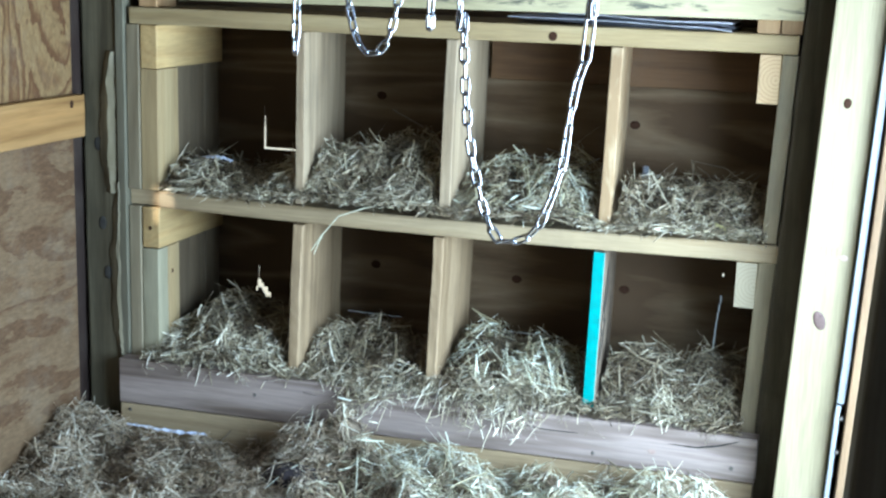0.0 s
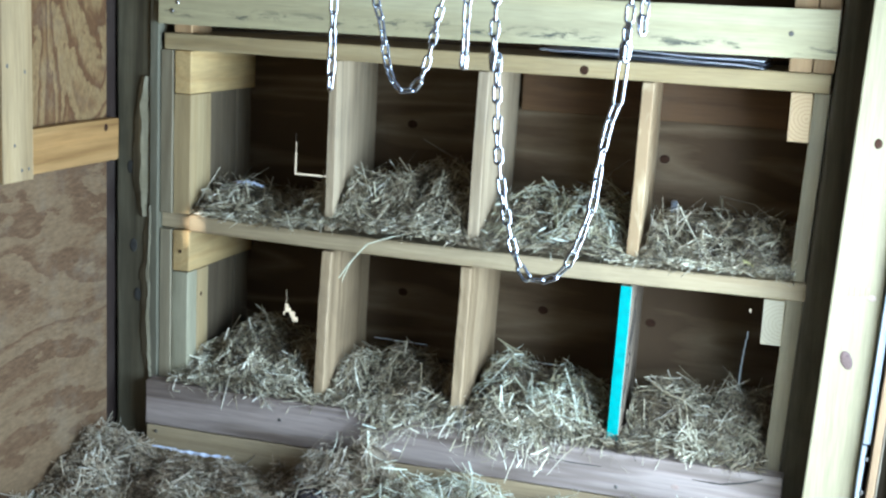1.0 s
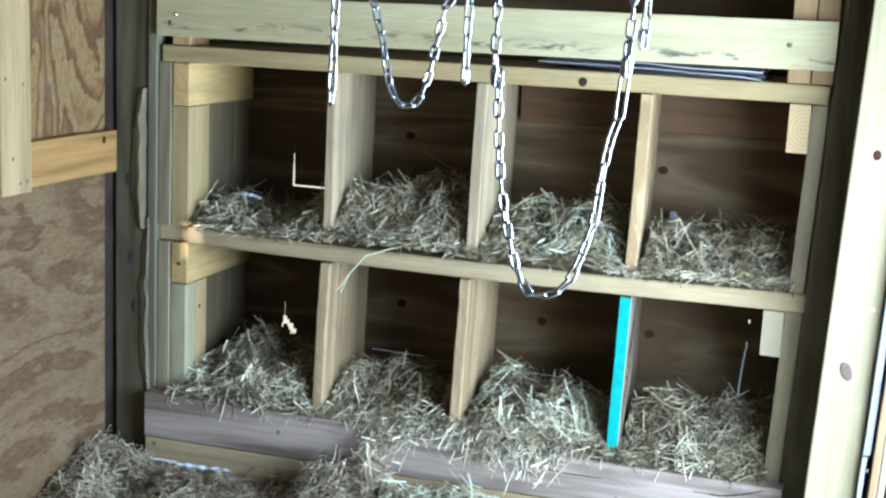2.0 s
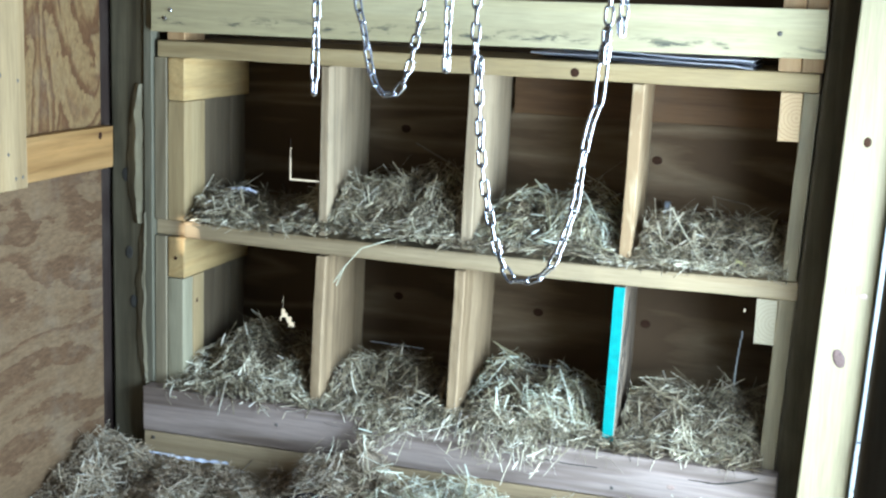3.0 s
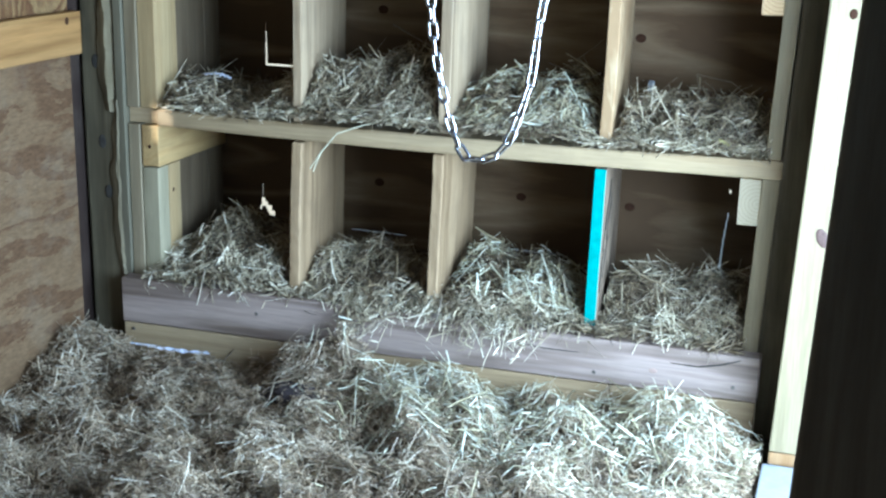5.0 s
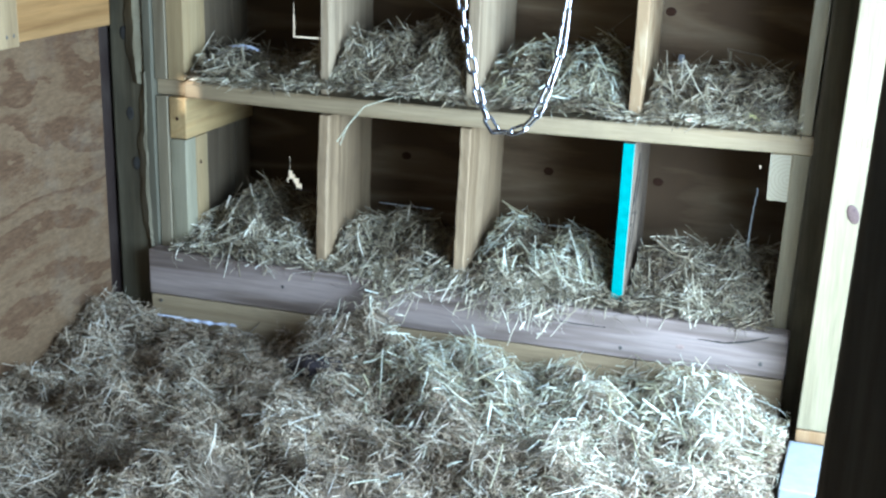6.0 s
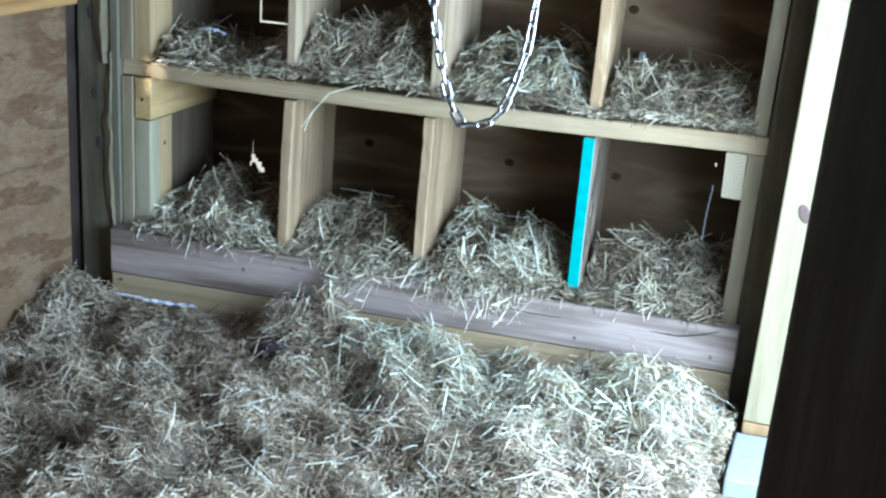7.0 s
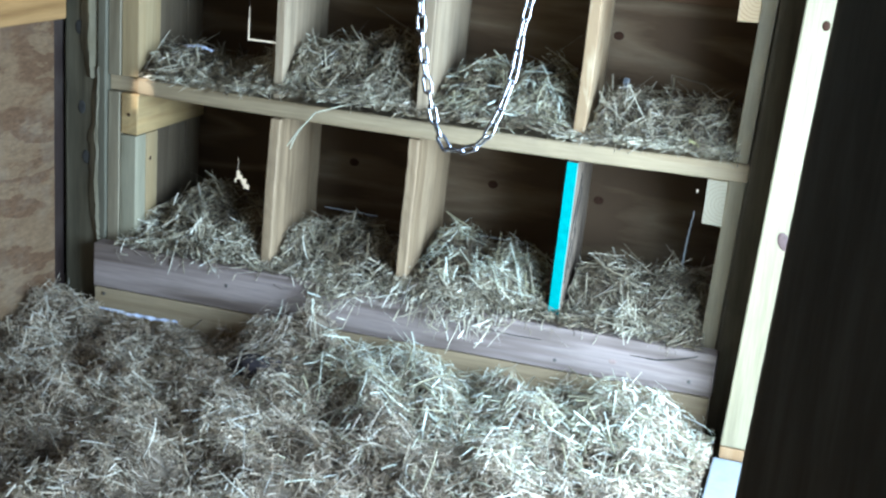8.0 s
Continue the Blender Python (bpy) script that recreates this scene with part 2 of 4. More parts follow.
M_KNOT.node_tree.nodes["Principled BSDF"].inputs["Specular IOR Level"].default_value = 0.05
M_RED_KNOT = grainy("pale_red_knot", (0.28, 0.19, 0.15), (0.36, 0.27, 0.22), 90.0, 0.7, 0.0004)
M_JAMB_KNOT = grainy("red_brown_knot", (0.050, 0.026, 0.020), (0.120, 0.072, 0.058), 160.0, 0.7, 0.0006)
M_POST_KNOT = grainy("black_knot", (0.03, 0.028, 0.024), (0.06, 0.056, 0.048), 80.0, 0.9, 0.0006)
M_POST_KNOT.node_tree.nodes["Principled BSDF"].inputs["Specular IOR Level"].default_value = 0.05
M_LITTER = grainy("trodden_litter", (0.080, 0.060, 0.039), (0.235, 0.182, 0.122), 45.0, 0.95, 0.01)
# Near-black: the shade of a hollow in the straw, put into colour.
M_HOLLOW = grainy("dark_hollow_shade", (0.012, 0.009, 0.009), (0.040, 0.029, 0.031), 60.0, 0.85, 0.004)
M_GROUND = grainy("dry_ground", (0.30, 0.27, 0.18), (0.42, 0.40, 0.28), 3.0, 0.95, 0.02)
M_PAPER = grainy("printed_paper", (0.05, 0.055, 0.07), (0.16, 0.16, 0.18), 18.0, 0.35, 0.0003)
M_PAPER_PALE = grainy("pale_paper", (0.55, 0.56, 0.60), (0.70, 0.71, 0.74), 18.0, 0.4, 0.0003)
M_PEG = grainy("grey_plastic", (0.16, 0.18, 0.20), (0.24, 0.26, 0.29), 80.0, 0.35, 0.0003)
M_STRAW = straw_material("straw", [(0.0, (0.100, 0.080, 0.053)), (0.3, (0.320, 0.272, 0.190)), (0.6, (0.570, 0.512, 0.368)), (0.85, (0.760, 0.720, 0.565)), (1.0, (0.840, 0.830, 0.715))], 0.38)
# Darker straw, mostly for under-layers: shade between stalks put into the colour.
M_STRAW_DARK = straw_material("shade_dark_straw", [(0.0, (0.055, 0.041, 0.027)), (0.35, (0.180, 0.140, 0.089)), (0.75, (0.400, 0.335, 0.222)), (1.0, (0.650, 0.595, 0.440))], 0.42)
# Fresh straw; the doorway light's cyan-white is partly put into its colour.
M_STRAW_FRESH_LIT = straw_material("fresh_lit_straw", [(0.0, (0.260, 0.225, 0.130)), (0.3, (0.520, 0.475, 0.305)), (0.7, (0.720, 0.735, 0.570)), (1.0, (0.760, 0.830, 0.730))], 0.36, 4.0, 0.35)


M_FLOOR_STRAW = straw_material("floor_straw", [(0.0, (0.160, 0.128, 0.086)), (0.3, (0.385, 0.320, 0.226)), (0.65, (0.590, 0.525, 0.400)), (0.88, (0.690, 0.650, 0.535)), (1.0, (0.720, 0.715, 0.635))], 0.40, 4.0, 0.6)
M_FLOOR_OLD = straw_material("floor_old_straw", [(0.0, (0.165, 0.119, 0.073)), (0.35, (0.375, 0.285, 0.187)), (0.75, (0.560, 0.460, 0.328)), (1.0, (0.740, 0.665, 0.525))], 0.42, 4.0, 0.6)


def stained_board():
    """Pale green board with a line of dark mildew along its lower edge."""
    m = wood("pale_green_board_x", (0.455, 0.398, 0.238), (0.395, 0.330, 0.176), "x", ring=25, dirt=0.08, streak=0.3)
    m.name = "mildewed_board"
    nodes, links = m.node_tree.nodes, m.node_tree.links
    bsdf = nodes["Principled BSDF"]
    old = bsdf.inputs["Base Color"].links[0].from_socket
    tc, sep = nodes.new("ShaderNodeTexCoord"), nodes.new("ShaderNodeSeparateXYZ")
    links.new(tc.outputs["Object"], sep.inputs[0])
    band = nodes.new("ShaderNodeValToRGB")
    els = band.color_ramp.elements
    els[0].position, els[0].color = 0.930, (0, 0, 0, 1)
    els[1].position, els[1].color = 0.938, (1, 1, 1, 1)
    e = els.new(0.958)
    e.color = (0, 0, 0, 1)
    links.new(sep.outputs["Z"], band.inputs[0])
    mp = nodes.new("ShaderNodeMapping")
    mp.inputs["Scale"].default_value = (0.35, 1, 1.6)
    links.new(tc.outputs["Object"], mp.inputs["Vector"])
    n = tex_noise(nodes, links, mp.outputs[0], 34.0, 6.0, 0.75, 0.5)
    cut = ramp(nodes, [(0.52, (0, 0, 0)), (0.60, (1, 1, 1))])
    links.new(n, cut.inputs[0])
    fac = nodes.new("ShaderNodeMath")
    fac.operation = "MULTIPLY"
    links.new(band.outputs[0], fac.inputs[0])
    links.new(cut.outputs[0], fac.inputs[1])
    links.new(mixed(nodes, links, old, (0.055, 0.06, 0.05), fac.outputs[0]), bsdf.inputs["Base Color"])
    return m


M_TOP = stained_board()


# ---- building helpers ----
def thing(name, label, category, kind="", group="", at=(0, 0, 0)):
    ob = new(name)
    ob.location = at
    return tagged(ob, label, category, group, kind)


def part(name, bm, material, parent=None, label=""):
    me = bpy.data.meshes.new(name)
    bm.to_mesh(me)
    bm.free()
    me.materials.append(material)
    ob = new(name, me)
    if parent:
        ob.parent = parent
        ob.matrix_parent_inverse = Matrix.Translation(parent.location).inverted()
    return tagged(ob, label)


def box(x0, x1, y0, y1, z0, z1, bevel=0.002, lean=0.0, lean_z=0.9, cuts=0, rough=0.0, seed=0, warp=None):
    """A sawn piece with eased edges; lean moves it in x by lean for each metre of height below lean_z."""
    bm = bmesh.new()
    bmesh.ops.create_cube(bm, size=1.0)
    for v in bm.verts:
        v.co = Vector((x0 + (v.co.x + 0.5) * (x1 - x0), y0 + (v.co.y + 0.5) * (y1 - y0), z0 + (v.co.z + 0.5) * (z1 - z0)))
    if cuts:
        dims = (x1 - x0, y1 - y0, z1 - z0)
        axis = dims.index(max(dims))
        long_edges = [e for e in bm.edges if abs((e.verts[0].co - e.verts[1].co)[axis]) > 0.9 * dims[axis]]
        bmesh.ops.subdivide_edges(bm, edges=long_edges, cuts=cuts)
    if bevel:
        sharp = [e for e in bm.edges if len(e.link_faces) == 2 and e.calc_face_angle(0) > 0.5]
        bmesh.ops.bevel(bm, geom=sharp, offset=bevel, segments=2, affect="EDGES", profile=0.5)
    if rough:
        for v in bm.verts:
            n = noise.noise_vector(v.co * 7.0 + Vector((seed, 0, 0)))
            f = noise.noise_vector(v.co * 60.0 + Vector((seed, 3, 0)))
            v.co += n * rough + f * rough * 0.35
    for v in bm.verts:
        if warp:
            v.co = Vector(warp(v.co))
        v.co.x += lean * (v.co.z - lean_z)
    return bm


def skew(dx):
    """Turns a divider a little: its back stands dx aside of its front."""
    return lambda c: (c.x + dx * c.y / 0.29, c.y, c.z)


def structure(name, bm, material, label, category):
    return tagged(part(name, bm, material), label, category, "", "structure")


def pierced(x0, x1, z0, z1, y0, y1, holes):
    """A sheet in the plane of x and z with rectangular gaps through it."""
    xs = sorted({x0, x1, *(v for h in holes for v in h[:2])})
    zs = sorted({z0, z1, *(v for h in holes for v in h[2:])})
    full = {}
    for i in range(len(xs) - 1):
        for k in range(len(zs) - 1):
            cx, cz = (xs[i] + xs[i + 1]) / 2, (zs[k] + zs[k + 1]) / 2
            full[i, k] = not any(a < cx < b and c < cz < d for a, b, c, d in holes)
    bm = bmesh.new()
    cache = {}

    def vert(i, j, k):
        if (i, j, k) not in cache:
            cache[i, j, k] = bm.verts.new((xs[i], (y0, y1)[j], zs[k]))
        return cache[i, j, k]

    for (i, k), solid in full.items():
        if not solid:
            continue
        bm.faces.new([vert(i, 0, k), vert(i + 1, 0, k), vert(i + 1, 0, k + 1), vert(i, 0, k + 1)])
        bm.faces.new([vert(i, 1, k + 1), vert(i + 1, 1, k + 1), vert(i + 1, 1, k), vert(i, 1, k)])
        for (di, dk), (a, b) in {(-1, 0): ((0, 0), (0, 1)), (1, 0): ((1, 1), (1, 0)), (0, -1): ((1, 0), (0, 0)), (0, 1): ((0, 1), (1, 1))}.items():
            if not full.get((i + di, k + dk), False):
                p, q = (i + a[0], k + a[1]), (i + b[0], k + b[1])
                bm.faces.new([vert(p[0], 0, p[1]), vert(p[0], 1, p[1]), vert(q[0], 1, q[1]), vert(q[0], 0, q[1])])
    bmesh.ops.recalc_face_normals(bm, faces=bm.faces)
    return bm


def disc(x, y, z, r, axis="y", stretch=1.0, depth=0.003, turn=0.0):
    """A low domed disc, for nail heads and knots, facing -y, or +x."""
    bm = bmesh.new()
    rings = []
    for rr, d in ((1.0, 0.0), (0.75, 0.8), (0.3, 1.0)):
        ring = []
        for i in range(12):
            a = i * math.tau / 12
            u, w = r * rr * math.cos(a), r * rr * stretch * math.sin(a)
            u, w = u * math.cos(turn) - w * math.sin(turn), u * math.sin(turn) + w * math.cos(turn)
            ring.append(bm.verts.new((x + u, y - d * depth, z + w) if axis == "y" else (x + d * depth, y + u, z + w)))
        rings.append(ring)
    for a, b in zip(rings, rings[1:]):
        for i in range(12):
            bm.faces.new([a[i], a[(i + 1) % 12], b[(i + 1) % 12], b[i]])
    bm.faces.new(rings[-1])
    bmesh.ops.recalc_face_normals(bm, faces=bm.faces)
    return bm


# ---- structure of the shed ----
LEAN = 0.033
structure("ground", box(-60, 60, -60, 60, -0.30, -0.10, 0), M_GROUND, "dry pale ground outside the shed", "ground")
structure("floor", box(-0.30, 1.50, -2.95, 0.34, -0.09, 0.0, 0), M_LITTER, "shed floor under trodden straw litter", "floor")
def roof_sheet():
    """The unseen ceiling, laid flat, with a made-up slot for the shelf's sun patch."""
    bm = pierced(-0.30, 1.50, -2.95, 0.34, -1.962, -1.95, [(-0.074, -0.024, -1.450, -1.368)])
    for v in bm.verts:
        v.co = Vector((v.co.x, v.co.z, -v.co.y))
    bmesh.ops.recalc_face_normals(bm, faces=bm.faces)
    return bm


structure("ceiling", roof_sheet(), M_DARK_ROOF, "dark boarded shed ceiling", "ceiling")
structure("wall_west_outer", box(-0.30, -0.262, -2.95, 0.30, 0, 1.95, 0), M_DARK_ROOF, "dark outer boarding of the shed", "wall")
structure("wall_west", box(-0.190, -0.170, -2.95, -0.036, 0, 0.679, 0.001), M_PLY_LEFT, "red-brown plywood lining with slanting grain", "wall")
structure("wall_west_upper", box(-0.190, -0.170, -2.95, -0.036, 0.680, 1.95, 0.001), M_PLY_UP, "red-brown plywood lining with swirling grain", "wall")
# Added filler strip; its colour stands in for the gap's shade.
structure("trim", box(-0.192, -0.176, -0.034, 0.02, 0, 1.95, 0.002, cuts=20, rough=0.001, seed=14), M_GAP_FILL, "added near-black strip standing for the shaded gap beside the plywood", "trim")
# Unseen wall; its hole is added to let in weak frontal fill.
structure("wall_south", pierced(-0.30, 1.50, 0, 1.95, -2.99, -2.95, [(0.55, 1.30, 1.10, 1.68)]), M_DARK_ROOF, "dark boarded shed wall with an added fill-light hole", "wall")
structure("wall_east_near", box(1.44, 1.48, -2.95, -1.432, 0, 1.95, 0), M_DARK_ROOF, "dark boarded wall beside the doorway", "wall")
structure("wall_east_far", box(1.44, 1.48, -0.18, 0.30, 0, 1.95, 0), M_DARK_ROOF, "dark boarded wall beside the doorway", "wall")
structure("wall_east_lintel", box(1.44, 1.48, -1.36, -0.18, 1.90, 1.95, 0), M_DARK_ROOF, "boarding over the doorway", "wall")
GAPS = [
    (0.098, 0.104, 0.590, 0.640), (0.099, 0.103, 0.640, 0.664), (0.100, 0.102, 0.664, 0.684), (0.104, 0.180, 0.590, 0.5945),
    (0.083, 0.094, 0.270, 0.290), (0.079, 0.085, 0.262, 0.272), (0.086, 0.089, 0.290, 0.322), (0.097, 0.110, 0.258, 0.274), (0.101, 0.117, 0.248, 0.262), (0.094, 0.100, 0.264, 0.282),
    (0.305, 0.350, 0.238, 0.2405), (0.352, 0.400, 0.2375, 0.240), (0.402, 0.432, 0.237, 0.239), (0.622, 0.690, 0.231, 0.2345), (0.693, 0.770, 0.231, 0.2335),
    (1.119, 1.123, 0.398, 0.406),
] + [(1.1098 + 0.00018 * i * i, 1.1140 - 0.00018 * i + 0.00018 * i * i, 0.215 + 0.018 * i, 0.233 + 0.018 * i) for i in range(8)]
structure("wall_north", pierced(-0.30, 1.50, 0, 1.95, 0.300, 0.305, GAPS), M_PLY_BACK, "brown plywood back wall with daylight gaps", "wall")

# corner posts
lp = thing("corner_post", "dark grey-green stained post with a torn pale edge", "post", "structure", "", (-0.12, 0.04, 0))
part("post", box(-0.171, -0.070, 0.000, 0.095, 0, 1.95, 0.007, cuts=30, rough=0.0022, seed=2), M_POST, lp)


def wane(z0, z1, x0, x1, y, seed):
    """A tapered torn strip of bare wood standing a little proud of the post."""
    bm = bmesh.new()
    rows, n = [], 70
    for i in range(n + 1):
        f = i / n
        z = z0 + (z1 - z0) * f
        w = min(1.0, 4 * f, 2.2 * (1 - f)) ** 0.8
        j = noise.noise(Vector((seed, z * 24, 0))) * 0.006 + noise.noise(Vector((seed, z * 110, 3))) * 0.003
        a, b = x0 + (x1 - x0) * 0.5 * (1 - w) + j, x1 + 0.004 * noise.noise(Vector((seed + 5, z * 30, 0))) + 0.003 * noise.noise(Vector((seed + 5, z * 120, 0)))
        mid = a + (b - a) * (0.55 + 0.2 * noise.noise(Vector((seed + 9, z * 18, 0))))
        rows.append([bm.verts.new((a, y + 0.004, z)), bm.verts.new((a, y - 0.004, z)), bm.verts.new((mid, y - 0.010, z)), bm.verts.new((b, y - 0.003, z)), bm.verts.new((b, y + 0.006, z))])
    for a, b in zip(rows, rows[1:]):
        for i in range(4):
            bm.faces.new([a[i], a[i + 1], b[i + 1], b[i]])
    bmesh.ops.recalc_face_normals(bm, faces=bm.faces)
    return bm


part("torn_edge", wane(0.52, 0.81, -0.128, -0.092, 0.001, 1.0), M_WANE, lp, "pale torn wood edge")
part("torn_edge", wane(0.17, 0.545, -0.108, -0.078, 0.001, 4.0), M_WANE, lp, "pale torn wood edge")
part("side_strip", box(-0.088, -0.069, -0.006, 0.02, 0.18, 1.5, 0.002, cuts=14, rough=0.001, seed=5), M_STRIP, lp)
for x, z in ((-0.128, 0.455), (-0.118, 0.350), (-0.135, 0.62)):
    part("knot", disc(x, -0.0008, z, 0.009, stretch=1.6, depth=0.0012), M_POST_KNOT, lp, "dark knot")
rp = thing("corner_post", "dark stained corner post beside the nest boxes", "post", "structure", "", (1.29, 0.05, 0))
part("post", box(1.243, 1.335, 0.005, 0.100, 0, 1.95, 0.006, LEAN, 0.9, cuts=20, rough=0.0015, seed=8), M_POST_R, rp)

# door jamb at the doorway
jamb = thing("door_jamb", "pale pine door jamb with knots and a stamp", "door jamb", "structure", "", (1.31, -0.11, 0))
part("jamb_board", box(1.290, 1.372, -0.130, -0.092, 0.045, 1.95, 0.003, LEAN, 0.9), M_JAMB, jamb)
JX = lambda x, z: x + LEAN * (z - 0.9)
part("knot", disc(1.3135, -0.1305, 0.435, 0.0098, stretch=1.75, depth=0.0012, turn=0.35), M_JAMB_KNOT, jamb, "reddish brown knot")
part("knot", disc(1.325, -0.1305, 0.800, 0.0065, stretch=1.3, depth=0.0012), M_KNOT, jamb, "small dark knot")
part("knot", disc(1.343, -0.1305, 0.545, 0.0068, stretch=0.75, depth=0.001), M_RED_KNOT, jamb, "small grey-brown knot")
for i in range(5):
    bx = 1.298 + 0.0085 * i
    part("stamp_bar", box(bx, bx + 0.0065, -0.1304, -0.1298, 0.544 + 0.002 * (i % 2), 0.562, 0), grainy("faded_ink", (0.28, 0.235, 0.14), (0.36, 0.30, 0.17), 300, 0.8) if i == 0 else bpy.data.materials["faded_ink"], jamb, "faded grey ink mark")
part("foot_block", box(1.262, 1.345, -0.128, -0.092, 0.020, 0.043, 0.002), M_BLOCK, jamb)
part("white_edge", box(1.374, 1.386, -0.150, -0.092, 0.30, 1.95, 0.002, LEAN, 0.9, cuts=24, rough=0.0014, seed=3), M_WHITE, jamb, "white painted edge strip")
part("white_edge", box(1.374, 1.382, -0.150, -0.092, 0.02, 0.297, 0.002, LEAN, 0.9, cuts=12, rough=0.0014, seed=4), M_WHITE, jamb, "white painted edge strip")
for z in (0.275, 0.215):
    part("nail_head", disc(JX(1.384, z), -0.151, z, 0.004, depth=0.001), M_NAIL, jamb)
part("brown_stud", box(1.391, 1.404, -0.160, -0.08, 0, 1.95, 0.002, LEAN, 0.9), M_BROWN, jamb, "brown stained stud")
part("beige_stud", box(1.405, 1.450, -0.158, -0.08, 0, 1.95, 0.002, LEAN, 0.9), M_BEIGE, jamb, "dull beige stud")
tagged(part("door_sill", box(1.254, 1.44, -0.34, -0.150, -0.02, 0.031, 0.003), M_WHITE), "white painted board at the foot of the jamb", "sill", "", "structure")
tagged(part("door_post", box(1.3425, 1.520, -1.43, -1.36, 0, 1.95, 0.004, 0.036, 0.85, cuts=20, rough=0.0006, seed=6), M_NEAR), "almost black door post in shadow", "door post", "", "structure")

# plank and upright board on the plywood lining
plank = thing("wall_plank", "orange pine plank nailed along the plywood", "plank", "structure", "", (-0.16, -0.2, 0.68))
part("board", box(-0.169, -0.150, -1.60, -0.022, 0.637, 0.722, 0.002, cuts=30, rough=0.0008, seed=11), M_PLANK, plank)
part("knot", disc(-0.1502, -0.070, 0.706, 0.0075, "x", 1.2, 0.0012), M_KNOT, plank, "dark knot")
hang = thing("upright_board", "pale board nailed upright over the orange plank", "board", "structure", "", (-0.14, -0.37, 0.63))
part("board", box(-0.1495, -0.130, -0.425, -0.338, 0.634, 1.95, 0.002, cuts=20, rough=0.0006, seed=12), M_HANG, hang)
for y, z in ((-0.352, 0.655), (-0.372, 0.654), (-0.392, 0.700), (-0.36, 0.83), (-0.41, 0.842)):
    part("nail_head", disc(-0.1302, y, z, 0.0035, "x", 1.2, 0.001), M_NAIL, hang)

# ---- nest boxes ----
nest = thing("nest_box", "wooden bank of eight straw-filled nest boxes", "nest box", "", "", (0.58, 0.15, 0))
sag = lambda c: (c.x, c.y, c.z - 0.006 * math.sin(math.pi * min(1, max(0, c.x / 1.23))) )
part("shelf", box(0.000, 1.234, 0.000, 0.296, 0.497, 0.531, 0.004, cuts=24, rough=0.0008, seed=21, warp=sag), M_SHELF, nest, "treated pine shelf board")
part("shelf_end", box(-0.069, -0.001, 0.012, 0.296, 0.499, 0.531, 0.002, cuts=6, rough=0.0006, seed=22), M_SHELF, nest)
part("top_shelf", box(-0.060, 1.238, 0.000, 0.296, 0.867, 0.900, 0.003, cuts=24, rough=0.0008, seed=23), M_RAIL, nest, "yellow pine top shelf board")
part("knot", disc(0.806, -0.0002, 0.880, 0.0085, stretch=1.0, depth=0.001), M_KNOT, nest, "dark knot in the top shelf")
tilt_up = lambda c: (c.x, c.y, c.z + 0.006 * c.x)
part("top_board", box(-0.062, 1.243, -0.021, -0.002, 0.918, 1.002, 0.002, cuts=24, rough=0.0006, seed=24, warp=tilt_up), M_TOP, nest, "pale green mildewed front board")
for x, z, m in ((-0.018, 0.962, M_STEEL), (1.165, 0.966, M_NAIL), (-0.03, 0.945, M_NAIL)):
    part("nail_head", disc(x, -0.0215, z, 0.0045, depth=0.0015), m, nest)
# left frame
part("left_strip", box(-0.068, -0.040, 0.002, 0.09, 0.531, 0.866, 0.002, cuts=8, rough=0.0006, seed=25), M_LSTRIP, nest)
part("left_strip", box(-0.068, -0.041, 0.002, 0.09, 0.170, 0.497, 0.002, cuts=8, rough=0.0006, seed=26), M_LSTRIP, nest)
part("left_stud", box(-0.039, 0.000, 0.006, 0.093, 0.531, 0.778, 0.002, cuts=8, rough=0.0006, seed=27), M_STUD, nest)
# One stud in two pieces: front and side lighting told apart by colour.
part("left_stud", box(-0.040, -0.003, 0.005, 0.046, 0.165, 0.408, 0.002, cuts=8, rough=0.0006, seed=28), M_STUD_FRONT, nest, "stud front with its pale green lighting tint in the colour")
part("left_stud", box(-0.040, -0.002, 0.047, 0.093, 0.165, 0.408, 0.002, cuts=8, rough=0.0006, seed=29), M_STUD, nest)
part("knot", disc(-0.0018, 0.062, 0.352, 0.004, "x", 1.3, 0.001), M_KNOT, nest)
part("cleat", box(-0.038, 0.001, 0.004, 0.295, 0.779, 0.866, 0.003, cuts=10, rough=0.0006, seed=30), M_CLEAT, nest, "orange pine cleat under the top shelf")
part("cleat", box(-0.039, 0.001, 0.004, 0.295, 0.410, 0.496, 0.003, cuts=10, rough=0.0006, seed=31), M_CLEAT, nest, "orange pine cleat under the shelf")
part("knot", disc(-0.0098, 0.19, 0.44, 0.008, "x", 1.2, 0.001), M_KNOT, nest)
part("knot", disc(-0.020, 0.0035, 0.452, 0.0035, stretch=1.2, depth=0.001), M_KNOT, nest)
for z0, z1 in ((0.531, 0.866), (0.14, 0.497)):
    for i in range(3):
        part("side_board", box(-0.030, -0.010 - 0.002 * (i % 2), 0.094 + 0.068 * i, 0.161 + 0.068 * i, z0, z1 - 0.001, 0.0015, cuts=6, rough=0.0006, seed=40 + i), M_SIDE_SHADED, nest)
# right frame
part("right_strip", box(1.213, 1.240, 0.002, 0.09, 0.532, 0.866, 0.0025, LEAN, 0.866, cuts=8, rough=0.0006, seed=32), M_RSTRIP, nest)
part("right_strip", box(1.213, 1.243, 0.002, 0.09, 0.165, 0.497, 0.0025, LEAN, 0.866, cuts=8, rough=0.0006, seed=33), M_RSTRIP, nest)
part("cleat", box(1.174, 1.211, -0.001, 0.295, 0.780, 0.866, 0.003), M_CLEAT, nest, "orange pine cleat end")
